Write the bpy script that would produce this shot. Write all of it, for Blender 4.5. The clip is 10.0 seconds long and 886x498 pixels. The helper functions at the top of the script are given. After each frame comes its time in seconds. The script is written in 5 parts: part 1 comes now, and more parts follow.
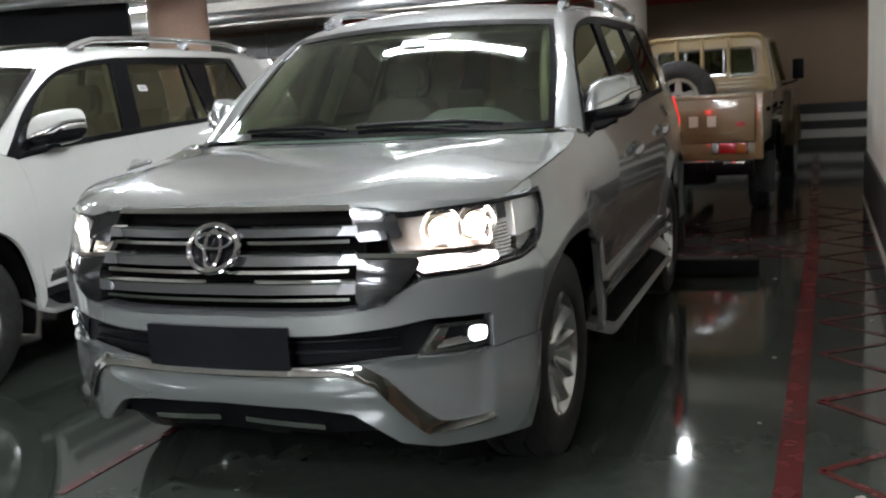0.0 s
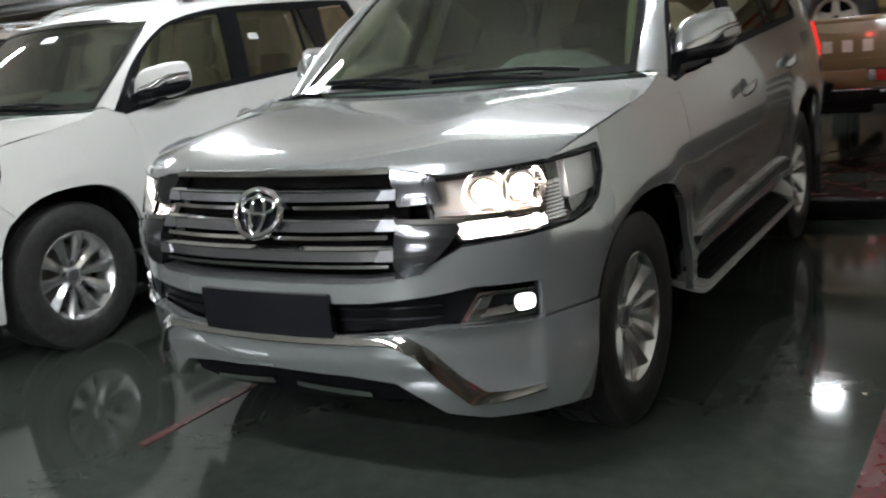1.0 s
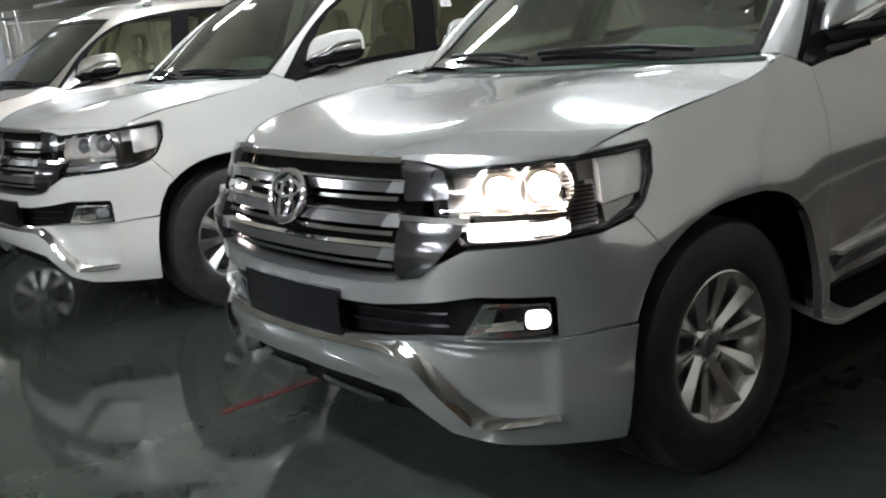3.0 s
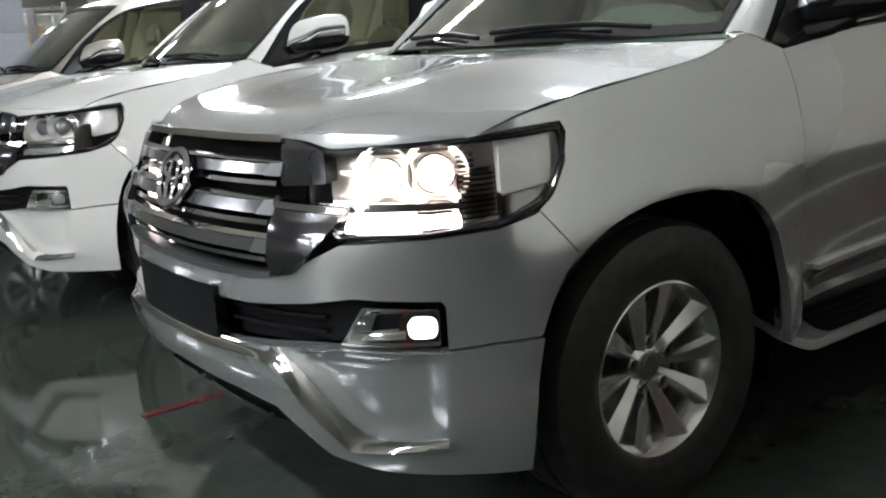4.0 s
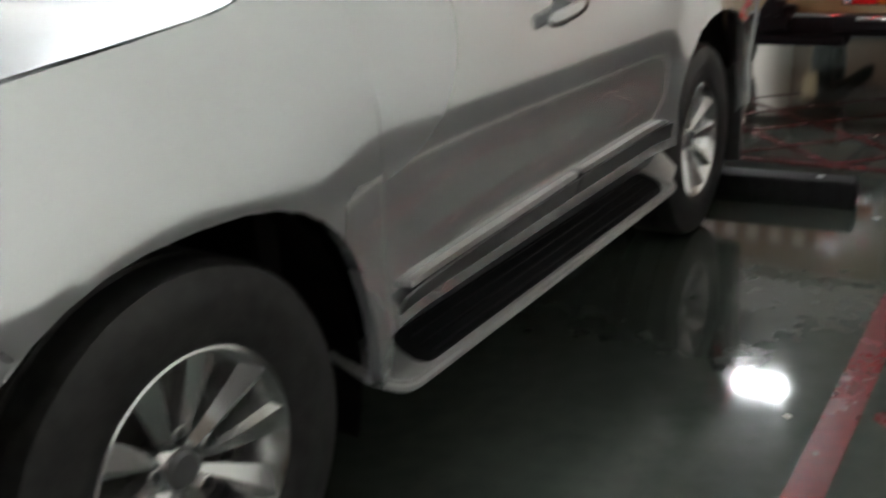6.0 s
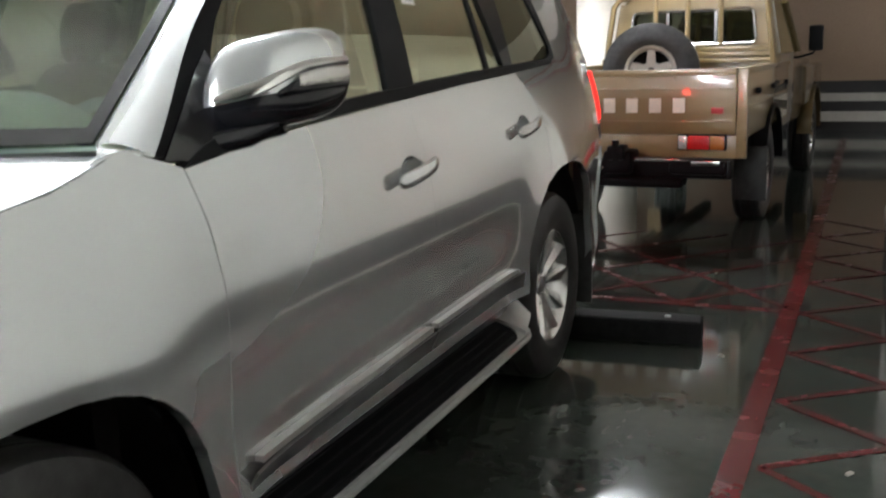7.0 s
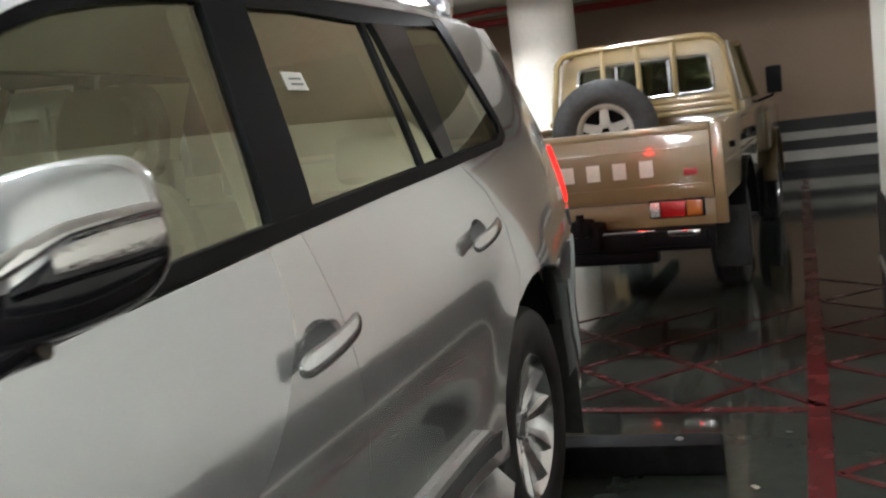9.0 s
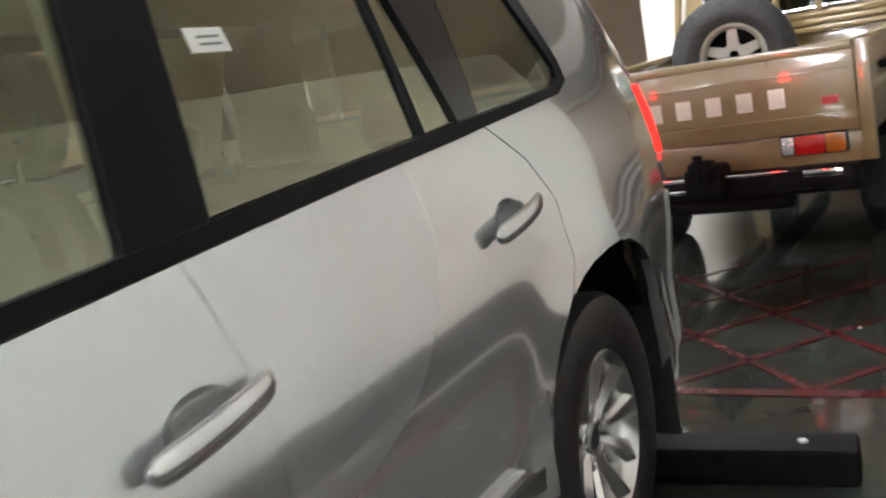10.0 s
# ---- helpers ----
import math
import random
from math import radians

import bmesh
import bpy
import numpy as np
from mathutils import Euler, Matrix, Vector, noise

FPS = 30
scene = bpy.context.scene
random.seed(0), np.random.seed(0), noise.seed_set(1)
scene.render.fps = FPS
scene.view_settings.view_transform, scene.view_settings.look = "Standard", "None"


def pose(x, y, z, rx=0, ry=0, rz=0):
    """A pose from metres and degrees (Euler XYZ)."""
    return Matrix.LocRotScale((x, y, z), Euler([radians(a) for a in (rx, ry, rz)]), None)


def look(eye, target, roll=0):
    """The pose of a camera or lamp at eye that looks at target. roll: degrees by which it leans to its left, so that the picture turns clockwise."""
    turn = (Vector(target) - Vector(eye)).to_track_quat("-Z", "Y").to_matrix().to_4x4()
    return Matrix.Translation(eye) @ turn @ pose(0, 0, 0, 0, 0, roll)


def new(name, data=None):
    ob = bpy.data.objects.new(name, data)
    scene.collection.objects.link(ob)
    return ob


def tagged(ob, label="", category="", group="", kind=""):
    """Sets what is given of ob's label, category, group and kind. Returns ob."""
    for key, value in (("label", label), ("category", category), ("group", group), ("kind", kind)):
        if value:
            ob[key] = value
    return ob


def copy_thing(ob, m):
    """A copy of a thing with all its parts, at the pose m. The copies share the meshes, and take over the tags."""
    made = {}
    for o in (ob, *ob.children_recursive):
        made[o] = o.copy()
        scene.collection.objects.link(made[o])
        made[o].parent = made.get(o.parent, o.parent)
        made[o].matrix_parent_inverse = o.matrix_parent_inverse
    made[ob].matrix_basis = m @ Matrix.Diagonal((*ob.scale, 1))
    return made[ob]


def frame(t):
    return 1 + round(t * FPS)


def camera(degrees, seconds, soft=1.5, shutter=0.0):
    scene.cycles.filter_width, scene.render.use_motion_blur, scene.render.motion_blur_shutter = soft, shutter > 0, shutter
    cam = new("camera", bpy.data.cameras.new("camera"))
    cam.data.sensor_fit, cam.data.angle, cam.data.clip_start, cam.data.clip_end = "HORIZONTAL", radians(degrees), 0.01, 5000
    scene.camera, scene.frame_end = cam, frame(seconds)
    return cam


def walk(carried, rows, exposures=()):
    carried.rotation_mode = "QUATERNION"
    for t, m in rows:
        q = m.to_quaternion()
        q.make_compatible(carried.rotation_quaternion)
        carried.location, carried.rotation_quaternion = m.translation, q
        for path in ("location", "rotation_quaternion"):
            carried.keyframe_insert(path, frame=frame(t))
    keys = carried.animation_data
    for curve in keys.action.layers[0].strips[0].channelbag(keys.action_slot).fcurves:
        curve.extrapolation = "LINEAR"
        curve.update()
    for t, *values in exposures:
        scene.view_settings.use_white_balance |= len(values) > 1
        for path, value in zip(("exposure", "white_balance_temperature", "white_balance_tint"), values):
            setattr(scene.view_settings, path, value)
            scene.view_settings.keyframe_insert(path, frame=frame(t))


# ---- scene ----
cam = camera(49.6, 10.0, soft=2.0, shutter=0.5)
PATH = [
    (0, (1.811, -3.466, 1.429), (1.086, -1.632, 1.096), -3.6),
    (0.5, (1.868, -3.337, 1.481), (1.033, -1.565, 1.077), -6.1),
    (1, (2.09, -3.141, 1.482), (1.053, -1.492, 1.03), -6.0),
    (1.5, (2.206, -2.927, 1.468), (1.068, -1.348, 1.004), -5.5),
    (2, (2.328, -2.666, 1.488), (1.131, -1.135, 1.016), -5.5),
    (2.5, (2.523, -2.547, 1.469), (1.088, -1.235, 0.998), -4.4),
    (3.8, (2.521, -1.92, 1.312), (0.965, -0.746, 0.863), -5.3),
    (4, (2.516, -1.814, 1.284), (0.925, -0.682, 0.851), -4.2),
    (4.5, (2.447, -1.544, 1.296), (0.806, -0.524, 0.78), -4.2),
    (5, (2.248, -1.334, 1.264), (0.759, -0.125, 0.698), -3.4),
    (5.5, (2.093, -1.179, 1.273), (0.838, 0.211, 0.572), -5.0),
    (6, (2.089, -1.005, 1.315), (1.068, 0.586, 0.661), -2.9),
    (6.2, (2.062, -0.979, 1.326), (1.11, 0.681, 0.746), -2.2),
    (7.3, (2.1, -0.929, 1.417), (1.322, 0.882, 1.075), -1.9),
    (7.5, (2.075, -0.86, 1.431), (1.28, 0.953, 1.149), -2.5),
    (8, (1.901, -0.632, 1.427), (1.146, 1.204, 1.182), -3.2),
    (8.5, (1.758, -0.403, 1.448), (1.123, 1.476, 1.189), -5.4),
    (9, (1.777, -0.072, 1.436), (1.069, 1.778, 1.16), -7.2),
    (9.5, (1.822, 0.201, 1.43), (0.974, 1.972, 1.053), -8.7),
    (10, (1.829, 0.582, 1.442), (0.834, 2.276, 1.069), -10.5),
]

EXPOSURE = 0.6
walk(cam, [(t, look(eye, target, roll)) for t, eye, target, roll in PATH],
     exposures=[(0.0, EXPOSURE - .65), (2.5, EXPOSURE - .6), (4.5, EXPOSURE - .45), (5.5, EXPOSURE - .33), (6.0, EXPOSURE + .32), (7.5, EXPOSURE + .33), (9.0, EXPOSURE + .36), (10.0, EXPOSURE + .66)])

# ---- world: a closed hall, so only a trace of light from outside ----
world = bpy.data.worlds.new("hall_world")
world.use_nodes = True
world.node_tree.nodes["Background"].inputs[0].default_value = (0.9, 0.95, 1.0, 1)
world.node_tree.nodes["Background"].inputs[1].default_value = 0.02
scene.world = world


# ---- materials ----
def material(name, colour, rough=0.5, metal=0.0, coat=0.0, grain=0.0, grain_scale=40.0, bump=0.0, bump_scale=200.0,
             patch=0.0, patch_scale=2.0, rough_var=0.0, emit=None, emit_strength=0.0, spec=0.5, vary=0.0, coat_ior=1.5):
    m = bpy.data.materials.new(name)
    m.use_nodes = True
    nt = m.node_tree
    b = nt.nodes["Principled BSDF"]
    b.inputs["Base Color"].default_value = (*colour, 1)
    b.inputs["Roughness"].default_value = rough
    b.inputs["Metallic"].default_value = metal
    b.inputs["Coat Weight"].default_value = coat
    b.inputs["Coat Roughness"].default_value = 0.03
    b.inputs["Coat IOR"].default_value = coat_ior
    b.inputs["Specular IOR Level"].default_value = spec
    if emit:
        b.inputs["Emission Color"].default_value = (*emit, 1)
        b.inputs["Emission Strength"].default_value = emit_strength
    co = nt.nodes.new("ShaderNodeTexCoord")

    def field(scale, detail=4.0):
        n = nt.nodes.new("ShaderNodeTexNoise")
        n.inputs["Scale"].default_value, n.inputs["Detail"].default_value = scale, detail
        nt.links.new(co.outputs["Object"], n.inputs["Vector"])
        return n.outputs["Fac"]

    def ramp(fac, lo, hi):
        r = nt.nodes.new("ShaderNodeMapRange")
        r.inputs["From Min"].default_value, r.inputs["From Max"].default_value = 0.3, 0.7
        r.inputs["To Min"].default_value, r.inputs["To Max"].default_value = lo, hi
        nt.links.new(fac, r.inputs["Value"])
        return r.outputs["Result"]

    value = None

    def times(a, b_):
        if a is None:
            return b_
        n = nt.nodes.new("ShaderNodeMath")
        n.operation = "MULTIPLY"
        nt.links.new(a, n.inputs[0]), nt.links.new(b_, n.inputs[1])
        return n.outputs[0]

    if grain:
        value = times(value, ramp(field(grain_scale), 1 - grain, 1 + grain))
    if patch:
        value = times(value, ramp(field(patch_scale, 6.0), 1 - patch, 1 + patch))
    if vary:
        o = nt.nodes.new("ShaderNodeObjectInfo")
        r = nt.nodes.new("ShaderNodeMapRange")
        r.inputs["To Min"].default_value, r.inputs["To Max"].default_value = 1 - vary, 1 + vary
        nt.links.new(o.outputs["Random"], r.inputs["Value"])
        value = times(value, r.outputs["Result"])
    if value is not None:
        mix = nt.nodes.new("ShaderNodeVectorMath")
        mix.operation = "SCALE"
        mix.inputs[0].default_value = colour
        nt.links.new(value, mix.inputs["Scale"])
        nt.links.new(mix.outputs[0], b.inputs["Base Color"])
    if rough_var:
        nt.links.new(ramp(field(patch_scale * 2.3, 5.0), max(0.01, rough - rough_var), rough + rough_var), b.inputs["Roughness"])
    if bump:
        bn = nt.nodes.new("ShaderNodeBump")
        bn.inputs["Strength"].default_value, bn.inputs["Distance"].default_value = bump, 0.004
        nt.links.new(field(bump_scale), bn.inputs["Height"])
        nt.links.new(bn.outputs[0], b.inputs["Normal"])
    return m


def glass(name, tint, gloss=1.0, sheen=(0.9, 0.9, 0.9)):
    """A thin pane: it lets tinted light straight through and mirrors by Fresnel."""
    m = bpy.data.materials.new(name)
    m.use_nodes = True
    nt = m.node_tree
    nt.nodes.remove(nt.nodes["Principled BSDF"])
    clear, mirror = nt.nodes.new("ShaderNodeBsdfTransparent"), nt.nodes.new("ShaderNodeBsdfGlossy")
    clear.inputs[0].default_value = (*tint, 1)
    mirror.inputs["Color"].default_value = (*sheen, 1)
    mirror.inputs["Roughness"].default_value = 0.01
    face, mix = nt.nodes.new("ShaderNodeLayerWeight"), nt.nodes.new("ShaderNodeMixShader")
    face.inputs["Blend"].default_value = 0.5
    power, rise = nt.nodes.new("ShaderNodeMath"), nt.nodes.new("ShaderNodeMath")
    power.operation, rise.operation = "POWER", "MULTIPLY_ADD"
    power.inputs[1].default_value, rise.inputs[1].default_value, rise.inputs[2].default_value = 5.0, 0.9 * gloss, 0.045 * gloss
    nt.links.new(face.outputs["Facing"], power.inputs[0])
    nt.links.new(power.outputs[0], rise.inputs[0])
    nt.links.new(rise.outputs[0], mix.inputs[0])
    nt.links.new(clear.outputs[0], mix.inputs[1])
    nt.links.new(mirror.outputs[0], mix.inputs[2])
    nt.links.new(mix.outputs[0], nt.nodes["Material Output"].inputs[0])
    return m


def flake_lobe(m, colour, rough, share):
    """Adds the wide glitter of the metal flakes that lie at all angles under the clear coat."""
    nt = m.node_tree
    first, out = nt.nodes["Principled BSDF"], nt.nodes["Material Output"]
    wide, mix = nt.nodes.new("ShaderNodeBsdfPrincipled"), nt.nodes.new("ShaderNodeMixShader")
    wide.inputs["Base Color"].default_value = (*colour, 1)
    wide.inputs["Metallic"].default_value, wide.inputs["Roughness"].default_value = 1.0, rough
    mix.inputs[0].default_value = share
    nt.links.new(first.outputs[0], mix.inputs[1])
    nt.links.new(wide.outputs[0], mix.inputs[2])
    nt.links.new(mix.outputs[0], out.inputs[0])
    return m


SILVER = material("silver_metallic_paint", (0.575, 0.596, 0.600), 0.135, 0.74, 1.0, coat_ior=1.8, grain=0.01, grain_scale=150, patch=0.02, patch_scale=1.5)
flake_lobe(SILVER, (0.64, 0.65, 0.65), 0.46, 0.08)
WHITE = material("white_pearl_paint", (0.68, 0.68, 0.655), 0.35, 0.0, 1.0, grain=0.03, grain_scale=700)
CHAMPAGNE = material("pale_champagne_paint", (0.52, 0.49, 0.44), 0.32, 0.5, 1.0, grain=0.08, grain_scale=800)
SAND = material("sand_beige_paint", (0.215, 0.150, 0.064), 0.34, 0.0, 1.0, grain=0.03, grain_scale=60, patch=0.06, patch_scale=3)
CHROME = material("chrome", (0.82, 0.82, 0.83), 0.06, 1.0, patch=0.04, patch_scale=8)
SATIN = material("satin_silver_plastic", (0.22, 0.22, 0.23), 0.33, 0.85, grain=0.05, grain_scale=500)
GRILLEBAR = material("satin_grille_silver", (0.21, 0.21, 0.22), 0.17, 0.85, grain=0.05, grain_scale=500)
SURROUND = material("dark_silver_grille_surround", (0.11, 0.11, 0.118), 0.13, 0.9, grain=0.03, grain_scale=500)
LAMPBOWL = material("faceted_lamp_bowl", (0.86, 0.76, 0.68), 0.3, 0.25, bump=0.9, bump_scale=38)
DARKCHROME = material("smoked_chrome", (0.30, 0.30, 0.31), 0.10, 1.0, patch=0.05, patch_scale=6)
ALLOY = material("silver_alloy", (0.64, 0.64, 0.64), 0.20, 0.9, 0.4, grain=0.06, grain_scale=300)
BLACK = material("black_plastic", (0.007, 0.007, 0.008), 0.5, grain=0.3, grain_scale=300, bump=0.12, bump_scale=900, spec=0.08)
GLOSSBLACK = material("gloss_black_trim", (0.008, 0.008, 0.010), 0.14, coat=0.25, spec=0.3)
RUBBER = material("black_rubber", (0.028, 0.027, 0.027), 0.42, grain=0.3, grain_scale=25, bump=0.25, bump_scale=160, spec=0.28)
STOPRUBBER = material("old_black_rubber", (0.008, 0.0075, 0.0075), 0.6, grain=0.4, grain_scale=20, bump=0.3, bump_scale=80, spec=0.07)
CAVITY = material("dark_underseal", (0.007, 0.006, 0.006), 0.9, grain=0.4, grain_scale=12, spec=0.08)
GLASS = glass("clear_greenish_glass", (0.58, 0.62, 0.55), 1.8)
SIDEGLASS = glass("green_tinted_side_glass", (0.58, 0.62, 0.51), 5.4, (0.82, 0.85, 0.63))
TINTED = glass("tinted_glass", (0.52, 0.54, 0.46), 2.6, (0.80, 0.82, 0.66))
LENS = glass("clear_lamp_lens", (0.93, 0.93, 0.93))
REFLECTOR = material("lamp_reflector", (0.86, 0.86, 0.86), 0.22, 1.0, bump=0.3, bump_scale=45)
FLUTED = material("fluted_lamp_insert", (0.62, 0.60, 0.58), 0.12, 0.8, bump=0.6, bump_scale=120)
AMBER = material("amber_lens", (0.36, 0.10, 0.015), 0.15, coat=1.0)
FOGLIT = material("lit_fog_lamp", (1, 1, 1), 0.2, emit=(0.95, 0.95, 1.0), emit_strength=5)
WHITECUP = material("white_lamp_cup", (0.80, 0.80, 0.80), 0.3, 0.35, 0.5, grain=0.03)
LIT = material("lit_headlamp", (1, 1, 1), 0.3, emit=(1.0, 0.82, 0.66), emit_strength=85)
DAYLIT = material("lit_daytime_strip", (1, 1, 1), 0.3, emit=(1.0, 0.86, 0.80), emit_strength=14)
UNLIT = material("unlit_projector_glass", (0.30, 0.31, 0.33), 0.05, 0.6, 1.0)
UNLITSTRIP = material("unlit_clear_strip", (0.45, 0.45, 0.46), 0.15, 0.5, 1.0)
TAILRED = material("lit_red_tail_lens", (0.55, 0.01, 0.01), 0.12, coat=1.0, emit=(1.0, 0.02, 0.015), emit_strength=1.3)
BRAKERED = material("lit_red_brake_lens", (0.55, 0.01, 0.01), 0.12, coat=1.0, emit=(1.0, 0.03, 0.02), emit_strength=30.0)
DULLRED = material("red_lamp_lens", (0.45, 0.012, 0.012), 0.12, coat=1.0)
UNLITRED = material("unlit_red_lens", (0.30, 0.01, 0.01), 0.12, coat=1.0)
BEIGE = material("beige_leather", (0.105, 0.09, 0.062), 0.55, grain=0.08, grain_scale=60, bump=0.3, bump_scale=300, patch=0.06)
TRIMBEIGE = material("beige_cabin_trim", (0.47, 0.46, 0.32), 0.6, grain=0.04, grain_scale=80)
DASH = material("grey_green_dashboard", (0.25, 0.31, 0.34), 0.55, grain=0.08, grain_scale=90, bump=0.2, bump_scale=400)
PAPER = material("white_paper_label", (0.85, 0.85, 0.83), 0.6, grain=0.02)
INK = material("faded_print", (0.18, 0.22, 0.22), 0.6)
LETTER = material("cream_decal", (0.72, 0.66, 0.56), 0.45, grain=0.05)
REDDECAL = material("red_decal", (0.42, 0.03, 0.03), 0.45)
STEELWHITE = material("white_steel_rim", (0.46, 0.43, 0.39), 0.35, 0.1, grain=0.05, patch=0.1)
FLOOR = material("dark_green_floor_paint", (0.041, 0.048, 0.041), 0.075, coat=0.0, grain=0.12, grain_scale=14, patch=0.35, patch_scale=0.9, rough_var=0.03, bump=0.04, bump_scale=7, spec=0.27)
REDPAINT = material("worn_red_line_paint", (0.105, 0.009, 0.011), 0.25, grain=0.12, grain_scale=30, patch=0.15, patch_scale=3, rough_var=0.06)
WALLPAINT = material("off_white_wall_paint", (0.64, 0.62, 0.555), 0.6, grain=0.04, grain_scale=30, patch=0.08, patch_scale=1.2, bump=0.12, bump_scale=60)
TANWALL = material("tan_wall_paint", (0.33, 0.222, 0.147), 0.65, grain=0.05, grain_scale=30, patch=0.08, patch_scale=0.7, bump=0.12, bump_scale=60)
COLUMNPAINT = material("cream_column_paint", (0.76, 0.70, 0.62), 0.5, grain=0.04, grain_scale=20, patch=0.06, patch_scale=1.5)
PINKCOLUMN = material("terracotta_column_paint", (0.44, 0.28, 0.21), 0.55, grain=0.05, grain_scale=20, patch=0.08)
GREYCOLUMN = material("dark_grey_column_paint", (0.13, 0.11, 0.11), 0.55, grain=0.06, grain_scale=20, patch=0.1)
DADO = material("black_dado_paint", (0.018, 0.014, 0.013), 0.45, grain=0.2, grain_scale=30, patch=0.2)
WHITEBAND = material("white_band_paint", (0.52, 0.48, 0.42), 0.5, grain=0.05, grain_scale=30, patch=0.1)
CEILPAINT = material("pale_ceiling_paint", (0.60, 0.57, 0.52), 0.75, grain=0.05, grain_scale=20, patch=0.1, patch_scale=0.8)
PIPERED = material("red_sprinkler_pipe", (0.34, 0.03, 0.03), 0.4, grain=0.1)
GALV = material("galvanised_duct", (0.42, 0.42, 0.42), 0.35, 0.8, grain=0.1, grain_scale=12, patch=0.1)
TUBE = material("glowing_diffuser", (1, 1, 1), 0.5, emit=(0.95, 1.0, 1.04), emit_strength=195)
FIXTURE = material("white_lamp_tray", (0.75, 0.75, 0.74), 0.4, grain=0.03)
GREYPANEL = material("grey_louvre_paint", (0.34, 0.36, 0.40), 0.5, grain=0.05, patch=0.06)
FENCEWIRE = material("white_coated_wire", (0.60, 0.60, 0.58), 0.4, grain=0.05)
CARTON = material("brown_carton", (0.34, 0.22, 0.12), 0.75, grain=0.1, grain_scale=40, vary=0.35)


# ---- building helpers ----
def part(name, bm, mat, parent=None, label="", smooth=35):
    me = bpy.data.meshes.new(name)
    bm.to_mesh(me)
    bm.free()
    me.materials.append(mat)
    if smooth:
        me.shade_smooth()
        me.set_sharp_from_angle(angle=radians(smooth))
    ob = new(name, me)
    ob.parent = parent
    if label:
        ob["label"] = label
    return ob


def thing(name, label, category, m=None, group="", kind=""):
    ob = new(name)
    ob.empty_display_size = 0.2
    if m is not None:
        ob.matrix_basis = m
    return tagged(ob, label, category, group, kind)


def block(x0, x1, y0, y1, z0, z1, bevel=0.0, segs=2):
    bm = bmesh.new()
    bmesh.ops.create_cube(bm, size=1)
    for v in bm.verts:
        v.co = Vector(((x0 + x1) / 2 + v.co.x * (x1 - x0), (y0 + y1) / 2 + v.co.y * (y1 - y0), (z0 + z1) / 2 + v.co.z * (z1 - z0)))
    if bevel:
        bmesh.ops.bevel(bm, geom=bm.edges[:], offset=bevel, segments=segs, profile=0.6, affect="EDGES")
    return bm


def lathe(profile, n=48, axis="x", centre=(0, 0, 0), ring=False):
    """Turns (along, radius) stations about an axis; ring: the section closes on itself, with no end caps."""
    bm = bmesh.new()
    rings = []
    for p, r in profile:
        circle = []
        for k in range(n):
            c, s = math.cos(2 * math.pi * k / n) * r, math.sin(2 * math.pi * k / n) * r
            co = {"x": (p, c, s), "y": (s, p, c), "z": (c, s, p)}[axis]
            circle.append(bm.verts.new(Vector(co) + Vector(centre)))
        rings.append(circle)
    for a, b in list(zip(rings, rings[1:])) + ([(rings[-1], rings[0])] if ring else []):
        for k in range(n):
            bm.faces.new((a[k], a[(k + 1) % n], b[(k + 1) % n], b[k]))
    for circle, r in ((rings[0], profile[0][1]), (rings[-1], profile[-1][1])):
        if r > 0.001 and not ring:
            bm.faces.new(circle)
    bmesh.ops.remove_doubles(bm, verts=bm.verts, dist=1e-6)
    bmesh.ops.recalc_face_normals(bm, faces=bm.faces)
    return bm


def tube(points, r, n=10, closed=False):
    """A round bar along a run of points."""
    bm = bmesh.new()
    pts = [Vector(p) for p in points]
    rings = []
    for i, p in enumerate(pts):
        if closed:
            d = pts[(i + 1) % len(pts)] - pts[i - 1]
        else:
            d = pts[min(i + 1, len(pts) - 1)] - pts[max(i - 1, 0)]
        q = d.to_track_quat("Z", "Y")
        rings.append([bm.verts.new(p + q @ Vector((r * math.cos(2 * math.pi * k / n), r * math.sin(2 * math.pi * k / n), 0))) for k in range(n)])
    pairs = list(zip(rings, rings[1:])) + ([(rings[-1], rings[0])] if closed else [])
    for a, b in pairs:
        for k in range(n):
            bm.faces.new((a[k], a[(k + 1) % n], b[(k + 1) % n], b[k]))
    if not closed:
        bm.faces.new(rings[0]), bm.faces.new(rings[-1])
    bmesh.ops.recalc_face_normals(bm, faces=bm.faces)
    return bm


def merge(*bms):
    out = bmesh.new()
    for b in bms:
        me = bpy.data.meshes.new("tmp")
        b.to_mesh(me)
        b.free()
        out.from_mesh(me)
        bpy.data.meshes.remove(me)
    return out


def moved(bm, m):
    bmesh.ops.transform(bm, matrix=m, verts=bm.verts)
    return bm


def sheet(fn, nu, nv, thick=0.0):
    """A slab through fn(u, v), u and v from 0 to 1."""
    bm = bmesh.new()
    vs = [[bm.verts.new(fn(i / nu, j / nv)) for i in range(nu + 1)] for j in range(nv + 1)]
    for j in range(nv):
        for i in range(nu):
            bm.faces.new((vs[j][i], vs[j][i + 1], vs[j + 1][i + 1], vs[j + 1][i]))
    bm.normal_update()
    if thick:
        bmesh.ops.solidify(bm, geom=bm.faces[:], thickness=thick)
        bmesh.ops.recalc_face_normals(bm, faces=bm.faces)
    return bm


